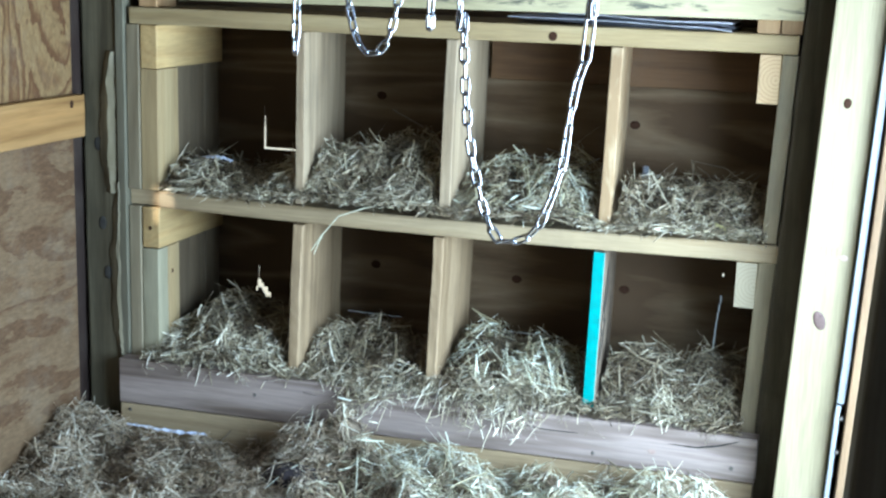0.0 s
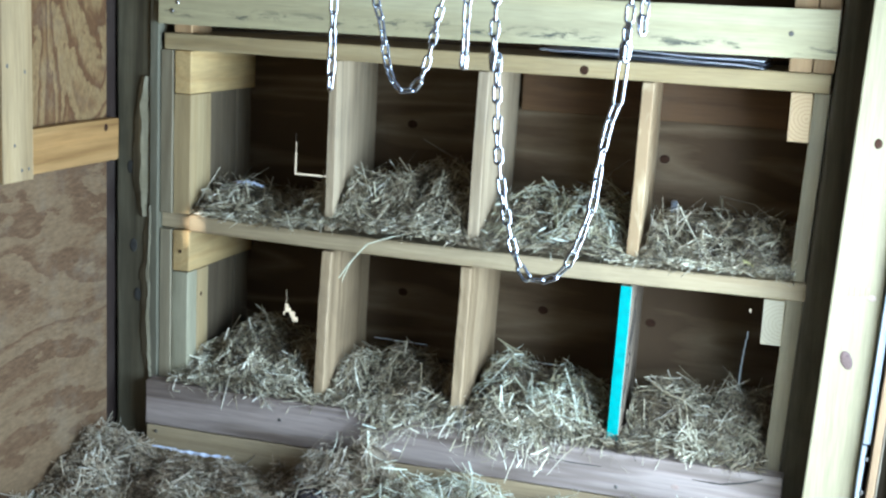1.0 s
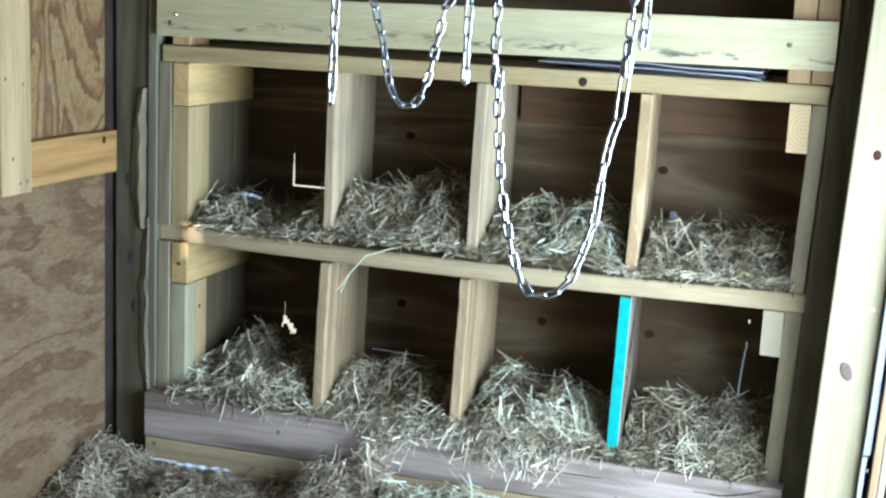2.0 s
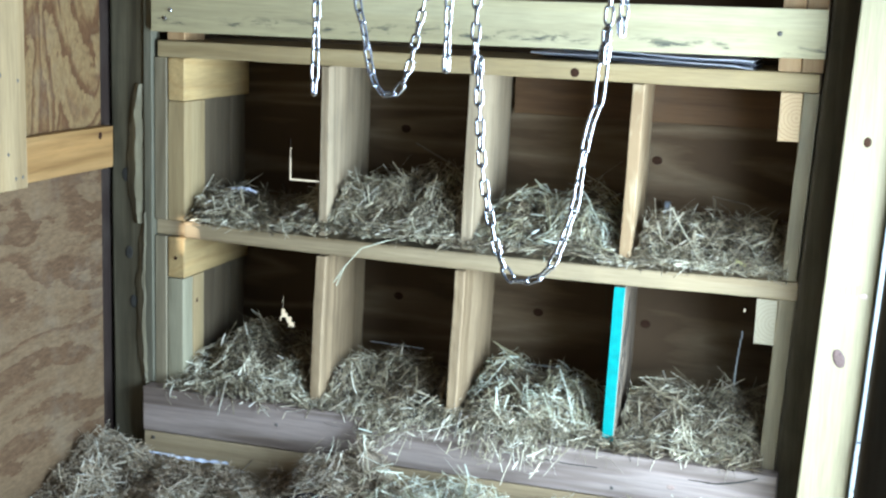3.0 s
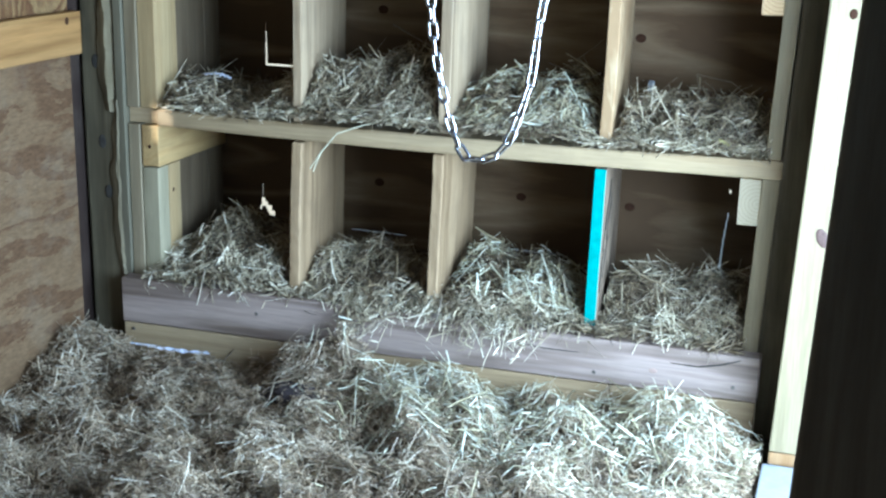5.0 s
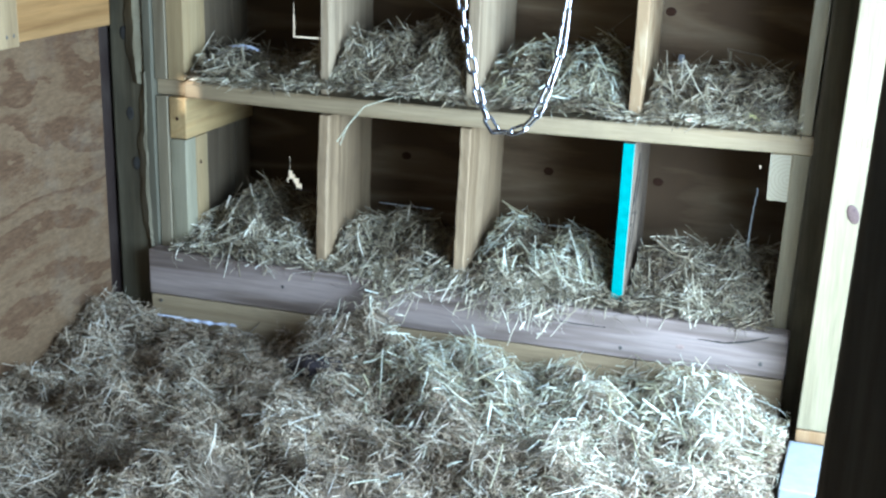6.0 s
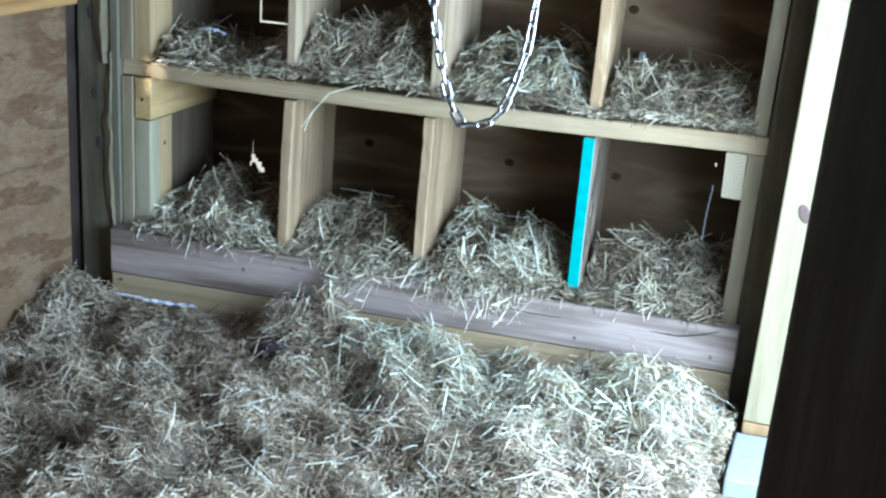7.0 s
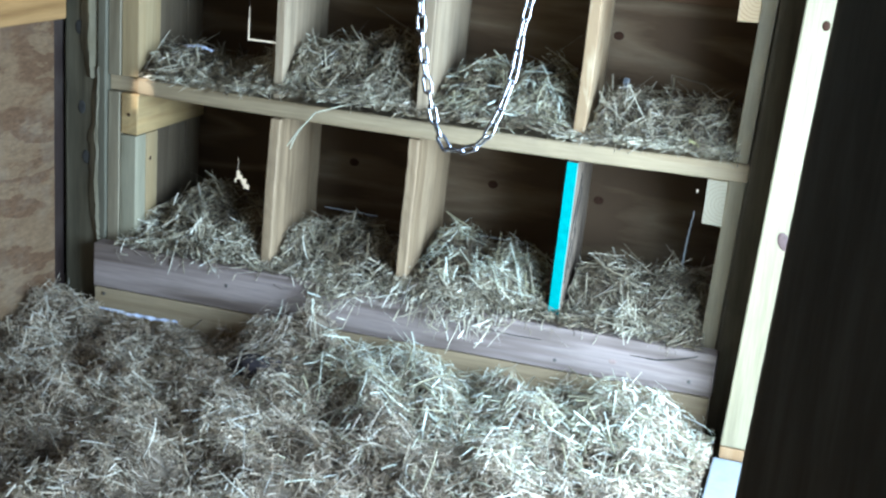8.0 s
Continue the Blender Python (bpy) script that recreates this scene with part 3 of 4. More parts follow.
part("cleat", box(1.163, 1.200, -0.001, 0.295, 0.412, 0.496, 0.003), M_STUD, nest, "pale pine cleat end with growth rings")


def ring_end(name, cx, cz, light, dark):
    """Sawn end with growth rings round a heart outside the piece."""
    m, nodes, links, bsdf = base_material(name)
    tc, mp, ln = nodes.new("ShaderNodeTexCoord"), nodes.new("ShaderNodeMapping"), nodes.new("ShaderNodeVectorMath")
    mp.inputs["Location"].default_value, mp.inputs["Scale"].default_value = (-cx, 0, -cz), (1, 0, 1)
    ln.operation = "LENGTH"
    links.new(tc.outputs["Object"], mp.inputs["Vector"])
    links.new(mp.outputs[0], ln.inputs[0])
    mul, sine = nodes.new("ShaderNodeMath"), nodes.new("ShaderNodeMath")
    mul.operation, sine.operation = "MULTIPLY", "SINE"
    mul.inputs[1].default_value = 950.0
    links.new(ln.outputs["Value"], mul.inputs[0])
    links.new(mul.outputs[0], sine.inputs[0])
    r = ramp(nodes, [(0.0, light), (0.75, light), (1.0, dark)])
    links.new(sine.outputs[0], r.inputs[0])
    links.new(r.outputs[0], bsdf.inputs["Base Color"])
    bsdf.inputs["Roughness"].default_value = 0.75
    return m


part("cleat_end", box(1.1745, 1.2105, -0.0035, -0.0012, 0.7805, 0.8655, 0.0008), ring_end("ringed_orange_end", 1.204, 0.822, (0.52, 0.36, 0.19), (0.36, 0.21, 0.09)), nest, "sawn end with growth rings")
part("cleat_end", box(1.1635, 1.1995, -0.0035, -0.0012, 0.4125, 0.4955, 0.0008), ring_end("ringed_pale_end", 1.196, 0.452, (0.36, 0.305, 0.20), (0.26, 0.21, 0.13)), nest, "sawn end with growth rings")
part("side_board", box(1.215, 1.232, 0.094, 0.296, 0.14, 0.497, 0.0015), M_SIDE_SHADED, nest)
part("side_board", box(1.226, 1.240, 0.094, 0.296, 0.531, 0.866, 0.0015), M_SIDE_SHADED, nest)
part("end_block", box(1.165, 1.204, 0.004, 0.09, 0.901, 1.25, 0.002), M_BLOCK, nest, "orange pine block")
part("end_block", box(1.206, 1.242, 0.006, 0.09, 0.901, 1.25, 0.002), M_BLOCK, nest, "orange pine block")
part("end_block", box(-0.040, 0.000, 0.006, 0.09, 0.901, 1.25, 0.002), M_BLOCK, nest, "orange pine block")
# dividers
part("divider", box(0.303, 0.321, 0.001, 0.288, 0.531, 0.866, 0.002, cuts=10, rough=0.0012, seed=51, warp=skew(-0.026)), M_DIV, nest)
part("divider", box(0.600, 0.622, 0.000, 0.286, 0.531, 0.866, 0.002, 0.016, 0.531, cuts=10, rough=0.001, seed=52, warp=skew(-0.014)), M_DIV, nest)
part("divider", box(0.908, 0.930, 0.000, 0.288, 0.531, 0.866, 0.002, 0.018, 0.531, cuts=10, rough=0.0012, seed=53, warp=skew(-0.026)), M_OSB, nest, "rough-edged board divider")
part("divider", box(0.295, 0.318, 0.000, 0.262, 0.140, 0.490, 0.003, 0.02, 0.37, cuts=22, rough=0.0034, seed=54, warp=skew(-0.014)), M_MOTTLED, nest, "rough weathered divider")
part("divider", box(0.588, 0.610, 0.000, 0.255, 0.140, 0.489, 0.003, 0.02, 0.35, cuts=22, rough=0.0034, seed=55, warp=skew(-0.01)), M_MOTTLED, nest, "rough chipboard divider")
teal = part("divider", box(0.900, 0.9215, 0.003, 0.288, 0.140, 0.489, 0.002, 0.018, 0.25, cuts=10, rough=0.001, seed=56, warp=skew(-0.022)), M_BARK, nest, "rough brown board with a teal painted edge")
part("painted_edge", box(0.9000, 0.9205, -0.001, 0.0028, 0.150, 0.489, 0.0006, 0.018, 0.25, cuts=10, rough=0.0006, seed=56), M_TEAL, teal, "bright teal painted front edge")


def face_split(places, width):
    """A dark split in the rough face of the teal-edged divider, through pairs of y and z."""
    bm = bmesh.new()
    rows = []
    for i, (y, z) in enumerate(places):
        x = 0.9222 + 0.018 * (z - 0.25) - 0.022 * y / 0.29
        w = width * (0.3 if i in (0, len(places) - 1) else 1.0)
        rows.append([bm.verts.new((x, y - w, z)), bm.verts.new((x + 0.0012, y, z + w * 0.3)), bm.verts.new((x, y + w, z))])
    for a, b in zip(rows, rows[1:]):
        for k in (0, 1):
            bm.faces.new([a[k], b[k], b[k + 1], a[k + 1]])
    bmesh.ops.recalc_face_normals(bm, faces=bm.faces)
    return bm


for y0, z0, dy, dz, w in ((0.09, 0.455, -0.05, -0.09, 0.004), (0.05, 0.40, -0.03, -0.07, 0.005), (0.12, 0.42, -0.06, -0.08, 0.003), (0.035, 0.33, -0.02, -0.08, 0.004), (0.09, 0.34, -0.04, -0.07, 0.003)):
    part("split", face_split([(y0 + dy * t + 0.008 * math.sin(9 * t + z0 * 40), z0 + dz * t) for t in (0, 0.3, 0.6, 1.0)], w), M_POST_KNOT, teal, "dark split in the rough face")
# back rail, nest floor, kick boards
part("back_rail", box(0.622, 1.170, 0.272, 0.299, 0.776, 0.866, 0.002), M_BAND, nest, "red-brown rail at the back")
part("nest_floor", box(-0.068, 1.22, 0.001, 0.298, 0.115, 0.138, 0.002), M_SHELF, nest)
kick_taper = lambda c: (c.x, c.y, c.z + (0.011 * c.x / 1.2 if c.z < 0.13 else 0))
part("kick_board", box(-0.0755, 1.229, -0.038, -0.001, 0.083, 0.178, 0.003, cuts=26, rough=0.0012, seed=61, warp=kick_taper), M_KICK, nest, "weathered purplish-brown kick board")
low_taper = lambda c: (c.x, c.y, c.z + (0.011 * c.x / 1.2 if c.z > 0.05 else 0))
part("kick_board", box(-0.0735, 0.958, -0.036, -0.001, 0.0, 0.081, 0.002, cuts=20, rough=0.0008, seed=62, warp=low_taper), M_KICK_LOW, nest, "tan lower kick board")
part("kick_board", box(0.961, 1.226, -0.037, -0.001, 0.0, 0.081, 0.002, cuts=6, rough=0.0008, seed=63, warp=low_taper), M_KICK_LOW, nest, "tan lower kick board")


def crack(points, y, width):
    """A dark split in a board's face, a thin sunk-looking wedge along a line of x and z pairs."""
    bm = bmesh.new()
    line = smooth_line(points)
    rows = []
    for i, (x, z) in enumerate(line):
        f = i / (len(line) - 1)
        w = width * (0.25 + math.sin(math.pi * min(1, f * 0.75 + 0.1))) * (0.8 + 0.4 * noise.noise(Vector((x * 80, 0, 0))))
        rows.append([bm.verts.new((x, y, z - w / 2)), bm.verts.new((x, y - 0.0006, z)), bm.verts.new((x, y, z + w / 2))])
    for a, b in zip(rows, rows[1:]):
        for k in (0, 1):
            bm.faces.new([a[k], b[k], b[k + 1], a[k + 1]])
    bmesh.ops.recalc_face_normals(bm, faces=bm.faces)
    return bm


def smooth_line(points, n=8):
    out = []
    for (ax, az), (bx, bz) in zip(points, points[1:]):
        out += [(ax + (bx - ax) * i / n, az + (bz - az) * i / n) for i in range(n)]
    return out + [points[-1]]


part("crack", crack([(1.07, 0.150), (1.12, 0.149), (1.16, 0.158), (1.195, 0.171)], -0.0388, 0.0035), M_POST_KNOT, nest, "dark split in the kick board")
part("crack", crack([(0.78, 0.150), (0.84, 0.146), (0.90, 0.147)], -0.0388, 0.0022), M_POST_KNOT, nest, "dark split in the kick board")
part("knot", disc(1.04, -0.0384, 0.130, 0.008, stretch=0.6, depth=0.0007), M_RED_KNOT, nest, "reddish knot in the kick board")
for x, z in ((1.185, 0.118), (0.930, 0.1115), (-0.05, 0.069), (0.235, 0.137)):
    part("nail_hole", disc(x, -0.0382, z, 0.004, depth=0.0008), M_NAIL, nest)
for x, z in ((0.922, 0.696), (0.921, 0.351), (0.375, 0.725), (0.37, 0.352), (0.69, 0.35)):
    part("knot", disc(x, 0.2998, z, 0.011, stretch=0.8, depth=0.0012), M_KNOT, nest, "dark knot in the plywood")


# ---- magazines on the top shelf ----
def sheet(name, x0, x1, y_left, y_right, z, thick, depth, curl, material, label):
    bm = bmesh.new()
    n, rows = 24, []
    for i in range(n + 1):
        f = i / n
        x = x0 + (x1 - x0) * f
        y = y_left + (y_right - y_left) * f
        dz = 0.0015 * math.sin(f * 7 + z * 900) - curl * max(0, f - 0.9) * 1.2 + 0.004 * (1 - f) ** 3
        rows.append([bm.verts.new(p) for p in ((x, y, z + dz), (x, y + depth, z + dz), (x, y + depth, z + dz + thick), (x, y, z + dz + thick))])
    for a, b in zip(rows, rows[1:]):
        for i in range(4):
            bm.faces.new([a[i], a[(i + 1) % 4], b[(i + 1) % 4], b[i]])
    bm.faces.new(rows[0])
    bm.faces.new(rows[-1])
    bmesh.ops.recalc_face_normals(bm, faces=bm.faces)
    return tagged(part(name, bm, material), label, "magazine", "magazines on the top shelf")


sheet("magazine", 0.72, 1.120, 0.085, 0.022, 0.9012, 0.0040, 0.19, 0.0, M_PAPER, "dark magazine lying flat on the top shelf")
sheet("magazine", 0.70, 1.124, 0.082, 0.014, 0.9062, 0.0026, 0.19, 0.05, M_PAPER_PALE, "pale curled magazine on the stack")
sheet("magazine", 0.76, 1.126, 0.080, 0.020, 0.9102, 0.0030, 0.19, 0.03, M_PAPER, "dark magazine on top of the stack")
sheet("magazine", 0.80, 1.122, 0.076, 0.016, 0.9146, 0.0024, 0.19, 0.02, M_PAPER_PALE, "pale loose magazine on the stack")


# ---- chains ----
def link_mesh(name, pitch, half, wire):
    bm = bmesh.new()
    path = []
    straight = pitch / 2 + wire - half
    for i in range(7):
        a = math.pi * i / 6
        path.append((half * math.cos(a), straight + half * math.sin(a)))
    for i in range(7):
        a = math.pi + math.pi * i / 6
        path.append((half * math.cos(a), -straight + half * math.sin(a)))
    rings = []
    for i, (px, pz) in enumerate(path):
        a, b = path[i - 1], path[(i + 1) % len(path)]
        t = Vector((b[0] - a[0], 0, b[1] - a[1])).normalized()
        nrm = Vector((t.z, 0, -t.x))
        rings.append([bm.verts.new(Vector((px, 0, pz)) + nrm * (wire * math.cos(k * math.tau / 6)) + Vector((0, wire * math.sin(k * math.tau / 6), 0))) for k in range(6)])
    for i, a in enumerate(rings):
        b = rings[(i + 1) % len(rings)]
        for k in range(6):
            bm.faces.new([a[k], a[(k + 1) % 6], b[(k + 1) % 6], b[k]])
    bmesh.ops.recalc_face_normals(bm, faces=bm.faces)
    for f in bm.faces:
        f.smooth = True
    me = bpy.data.meshes.new(name)
    bm.to_mesh(me)
    bm.free()
    me.materials.append(M_STEEL)
    return me


PITCH = 0.0150
LINK = link_mesh("link", PITCH, 0.0037, 0.00158)
SMALL = link_mesh("link", 0.0125, 0.0034, 0.00145)
CHAIN_Y = -1.10


def smooth_path(points, step=0.0003):
    """Evenly spaced places along a rounded line through x and z pairs."""
    out = []
    p = [points[0], *points, points[-1]]
    for a, b, c, d in zip(p, p[1:], p[2:], p[3:]):
        n = max(2, int(math.dist(b, c) / step))
        for i in range(n):
            t = i / n
            out.append(tuple(0.5 * (2 * b[k] + (c[k] - a[k]) * t + (2 * a[k] - 5 * b[k] + 4 * c[k] - d[k]) * t * t + (3 * b[k] - a[k] - 3 * c[k] + d[k]) * t ** 3) for k in (0, 1)))
    return out + [points[-1]]


def chain(points, label, y=CHAIN_Y, twist=0.5, pitch=PITCH, link=LINK):
    holder = thing("chain", label, "chain", "", "hanging chains", (points[0][0], y, points[0][1]))
    line, last, count = smooth_path(points), None, 0
    for a in line:
        if last is not None and math.dist(a, last) < pitch:
            continue
        if last is not None:
            mid, d = ((a[0] + last[0]) / 2, (a[1] + last[1]) / 2), (a[0] - last[0], a[1] - last[1])
            ob = new("link", link)
            ob.parent = holder
            ang = math.atan2(d[0], d[1])
            m = Matrix.Translation((mid[0], y, mid[1])) @ Matrix.Rotation(ang, 4, "Y") @ Matrix.Rotation(twist + (math.pi / 2) * (count % 2) + 0.25 * math.sin(count * 1.7), 4, "Z")
            ob.matrix_basis = Matrix.Translation(holder.location).inverted() @ m
            count += 1
        last = a
    return holder


TOP = 1.948
chain([(0.784, TOP), (0.776, 1.001), (0.773, 0.912)], "short bright steel chain hanging straight", twist=0.5)
chain([(0.802, TOP), (0.811, 1.10), (0.820, 1.000), (0.826, 0.978), (0.832, 0.950), (0.837, 0.926), (0.843, 0.912), (0.852, 0.903), (0.860, 0.903), (0.870, 0.913), (0.878, 0.933), (0.884, 0.961), (0.889, 0.986), (0.893, 1.006), (0.902, 1.10), (0.908, TOP)], "bright steel chain hanging in a small loop", pitch=0.0125, link=SMALL)
chain([(0.918, TOP), (0.911, 1.007), (0.910, 0.946)], "short bright steel chain hanging straight", twist=0.5, y=CHAIN_Y + 0.02)
chain([(1.071, 0.905), (1.065, 0.885), (1.060, 0.852), (1.056, 0.812), (1.049, 0.784), (1.040, 0.757), (1.030, 0.737), (1.016, 0.7285), (0.9965, 0.7245), (0.981, 0.748), (0.972, 0.776), (0.964, 0.809), (0.958, 0.843), (0.953, 0.899), (0.950, 0.954), (0.946, 1.008), (0.943, TOP)], "long bright steel chain hanging in a deep loop")
chain([(1.0745, 0.948), (1.076, 0.982), (1.078, 1.014), (1.088, TOP)], "bright steel chain above the quick link")
chain([(1.096, TOP), (1.090, 1.05), (1.086, 0.992)], "short loose tail of steel chain", twist=0.5, y=CHAIN_Y + 0.012)
quick = new("quick_link", link_mesh("quick_link", 0.040, 0.0042, 0.0017))
quick.matrix_basis = Matrix.Translation((1.0735, CHAIN_Y, 0.9265)) @ Matrix.Rotation(radians(4), 4, "Y") @ Matrix.Rotation(0.4, 4, "Z")
tagged(quick, "large bright steel quick link joining two chains", "quick link")


# ---- straw ----
rng = np.random.default_rng(7)


WAVES = {}


def lumpy(x, y, seed, f=1.0):
    """Uneven relief between about -1 and 1: many waves of random direction, length and phase."""
    if (seed, f) not in WAVES:
        g = np.random.default_rng(int(seed * 10) + int(f * 1000))
        k, a = np.exp(g.uniform(math.log(14), math.log(85), 14)) * f, g.uniform(0, math.tau, 14)
        WAVES[seed, f] = (k * np.cos(a), k * np.sin(a), g.uniform(0, math.tau, 14), k ** -0.35 / np.sum(k ** -0.35) * 3.4)
    total = 0
    for kx, ky, ph, w in zip(*WAVES[seed, f]):
        total = total + w * np.sin(kx * x + ky * y + ph)
    return np.clip(total, -1.2, 1.2)


def smooth01(v):
    v = np.clip(v, 0, 1)
    return v * v * (3 - 2 * v)


UP_X = [-0.03, 0.02, 0.09, 0.16, 0.22, 0.27, 0.32, 0.41, 0.49, 0.56, 0.61, 0.69, 0.77, 0.815, 0.86, 0.90, 0.92, 0.97, 1.04, 1.12, 1.20]
UP_H = [0.024, 0.036, 0.040, 0.022, 0.030, 0.064, 0.090, 0.090, 0.100, 0.102, 0.062, 0.078, 0.070, 0.096, 0.080, 0.040, 0.036, 0.056, 0.064, 0.062, 0.048]
LO_X = [-0.05, -0.02, 0.03, 0.08, 0.17, 0.24, 0.30, 0.36, 0.46, 0.56, 0.60, 0.65, 0.73, 0.80, 0.86, 0.91, 0.97, 1.07, 1.17]
LO_H = [0.165, 0.195, 0.235, 0.262, 0.262, 0.238, 0.196, 0.214, 0.232, 0.226, 0.218, 0.252, 0.254, 0.246, 0.218, 0.214, 0.246, 0.252, 0.244]


def upper_h(x, y):
    rise = 0.16 + 0.84 * smooth01((y + 0.02) / 0.13)
    back = 1 - 0.45 * smooth01((y - 0.17) / 0.12)
    rough = (0.010 * lumpy(x, y, 1.0) + 0.012 * lumpy(x, y, 6.0, 1.8)) * smooth01((y + 0.01) / 0.06)
    return 0.530 + np.interp(x, UP_X, UP_H) * rise * back + rough - 0.005 * np.sin(np.pi * np.clip(x / 1.23, 0, 1))


def lower_h(x, y):
    f = smooth01((y + 0.05) / 0.17)
    front = 0.178 + 0.014 * np.exp(-((x - 0.72) / 0.14) ** 2) + 0.008 * np.exp(-((x - 0.12) / 0.10) ** 2)
    h = front + (np.interp(x, LO_X, LO_H) - front) * f + (0.010 * lumpy(x, y, 3.0) + 0.013 * lumpy(x, y, 9.0, 1.8)) * smooth01((y + 0.03) / 0.06)
    h = h - 0.042 * smooth01((y - 0.15) / 0.12)
    return h - np.clip(-0.036 - y, 0, 1) * 1.3


def spill_h(x, y):
    return 0.190 - np.clip(-0.022 - y, 0, 1) * 0.95 + 0.008 * lumpy(x, y, 4.0)


def bump2(x, y, cx, cy, sx, sy):
    return np.exp(-((x - cx) / sx) ** 2 - ((y - cy) / sy) ** 2)


def floor_h(x, y):
    h = 0.022 + 0.052 * bump2(x, y, 0.42, -0.09, 0.11, 0.10) + 0.066 * bump2(x, y, 0.67, -0.15, 0.13, 0.10)
    h = h + 0.046 * bump2(x, y, 1.05, -0.14, 0.16, 0.10) + 0.016 * bump2(x, y, -0.11, -0.12, 0.08, 0.08) - 0.012 * bump2(x, y, -0.17, -0.34, 0.14, 0.2)
    h = h + 0.055 * bump2(x, y, 0.455, -0.065, 0.05, 0.045)
    h = h + 0.022 * bump2(x, y, 0.95, -0.40, 0.25, 0.15) + 0.03 * bump2(x, y, 0.5, -0.52, 0.25, 0.12) - 0.02 * bump2(x, y, 0.43, -0.26, 0.06, 0.05)
    tuft = np.abs(lumpy(x, y, 14.0, 1.3)) ** 0.7
    return h + 0.022 * lumpy(x, y, 5.0, 0.7) + 0.013 * lumpy(x, y, 8.0, 1.6) + 0.016 * (tuft - 0.45)


def bed(hf, x0, x1, y0, y1, step, sink):
    """The packed litter under the loose stalks, as verts and faces."""
    nx, ny = max(2, int((x1 - x0) / step)), max(2, int((y1 - y0) / step))
    gx, gy = np.meshgrid(np.linspace(x0, x1, nx), np.linspace(y0, y1, ny))
    v = np.stack([gx.ravel(), gy.ravel(), (hf(gx, gy) - sink).ravel()], 1)
    i = (np.arange(ny - 1)[:, None] * nx + np.arange(nx - 1)[None]).ravel()
    return v, np.stack([i, i + 1, i + nx + 1, i + nx], 1)


def stalks(hf, n, x0, x1, y0, y1, long, wide, lift=0.012, tilt=0.22, clamp=None, hug=0.85, weight=None):
    """Loose bent stalks strewn over a height field: flattened three-sided tubes of four rings."""
    x, y = rng.uniform(x0, x1, n), rng.uniform(y0, y1, n)
    if weight is not None:
        keep = rng.random(n) < weight(x, y)
        x, y = x[keep], y[keep]
        n = len(x)
    length = long[0] + (long[1] - long[0]) * rng.random(n) ** 2.9
    width = wide[0] + (wide[1] - wide[0]) * rng.random(n) ** 2.0
    yaw, pitch = 4.0 * lumpy(x, y, 11.0, 0.8) + rng.normal(0, 0.9, n), rng.normal(0, tilt, n) * rng.choice((0.5, 1.0, 1.9), n, p=(0.5, 0.35, 0.15))
    bend, kink = rng.normal(0, 0.05, n) * length, rng.normal(0, 0.03, n) * length * (rng.random(n) < 0.35)
    arch = rng.normal(0, 0.035, n) * length
    z = hf(x, y) + rng.random(n) ** 1.6 * lift
    d = np.stack([np.cos(yaw), np.sin(yaw)], 1)
    s = np.stack([-np.sin(yaw), np.cos(yaw)], 1)
    roll = rng.normal(0, 0.8, n)
    taper = rng.uniform(0.35, 1.0, n)
    ends = [hf(x + d[:, 0] * length * u, y + d[:, 1] * length * u) for u in (-0.4, 0.4)]
    slope = np.clip((ends[1] - ends[0]) / (0.8 * length), -1.6, 1.6)
    rings = []
    for k, u in enumerate((-0.5, -0.15, 0.2, 0.5)):
        off = bend * (u * u * 4 - 0.3) + kink * (1 if k == 1 else -0.6 if k == 2 else 0)
        px = x + d[:, 0] * length * u + s[:, 0] * off
        py = y + d[:, 1] * length * u + s[:, 1] * off
        if clamp:
            px, py = np.clip(px, clamp[0], clamp[1]), np.clip(py, clamp[2], clamp[3])
        pz = z + hug * slope * length * u + np.sin(pitch) * length * u + arch * (u * u * 4 - 0.3)
        pz = np.maximum(pz, hf(px, py) - 0.014)
        w = width * (taper if k == 3 else 0.85 if k == 0 else 1.0)
        for c in range(3):
            a = c * math.tau / 3
            across, thick = np.cos(a) * w * 0.5, np.sin(a) * w * 0.16
            side, up = across * np.cos(roll) - thick * np.sin(roll), across * np.sin(roll) + thick * np.cos(roll)
            rings.append(np.stack([px + s[:, 0] * side, py + s[:, 1] * side, pz + up], 1))
    v = np.stack(rings, 1).reshape(-1, 3)
    o = (np.arange(n) * 12)[:, None]
    quads = []
    for k in (0, 3, 6):
        for c in range(3):
            quads.append(o + np.array([[k + c, k + (c + 1) % 3, k + 3 + (c + 1) % 3, k + 3 + c]]))
    return v, np.concatenate(quads, 0)


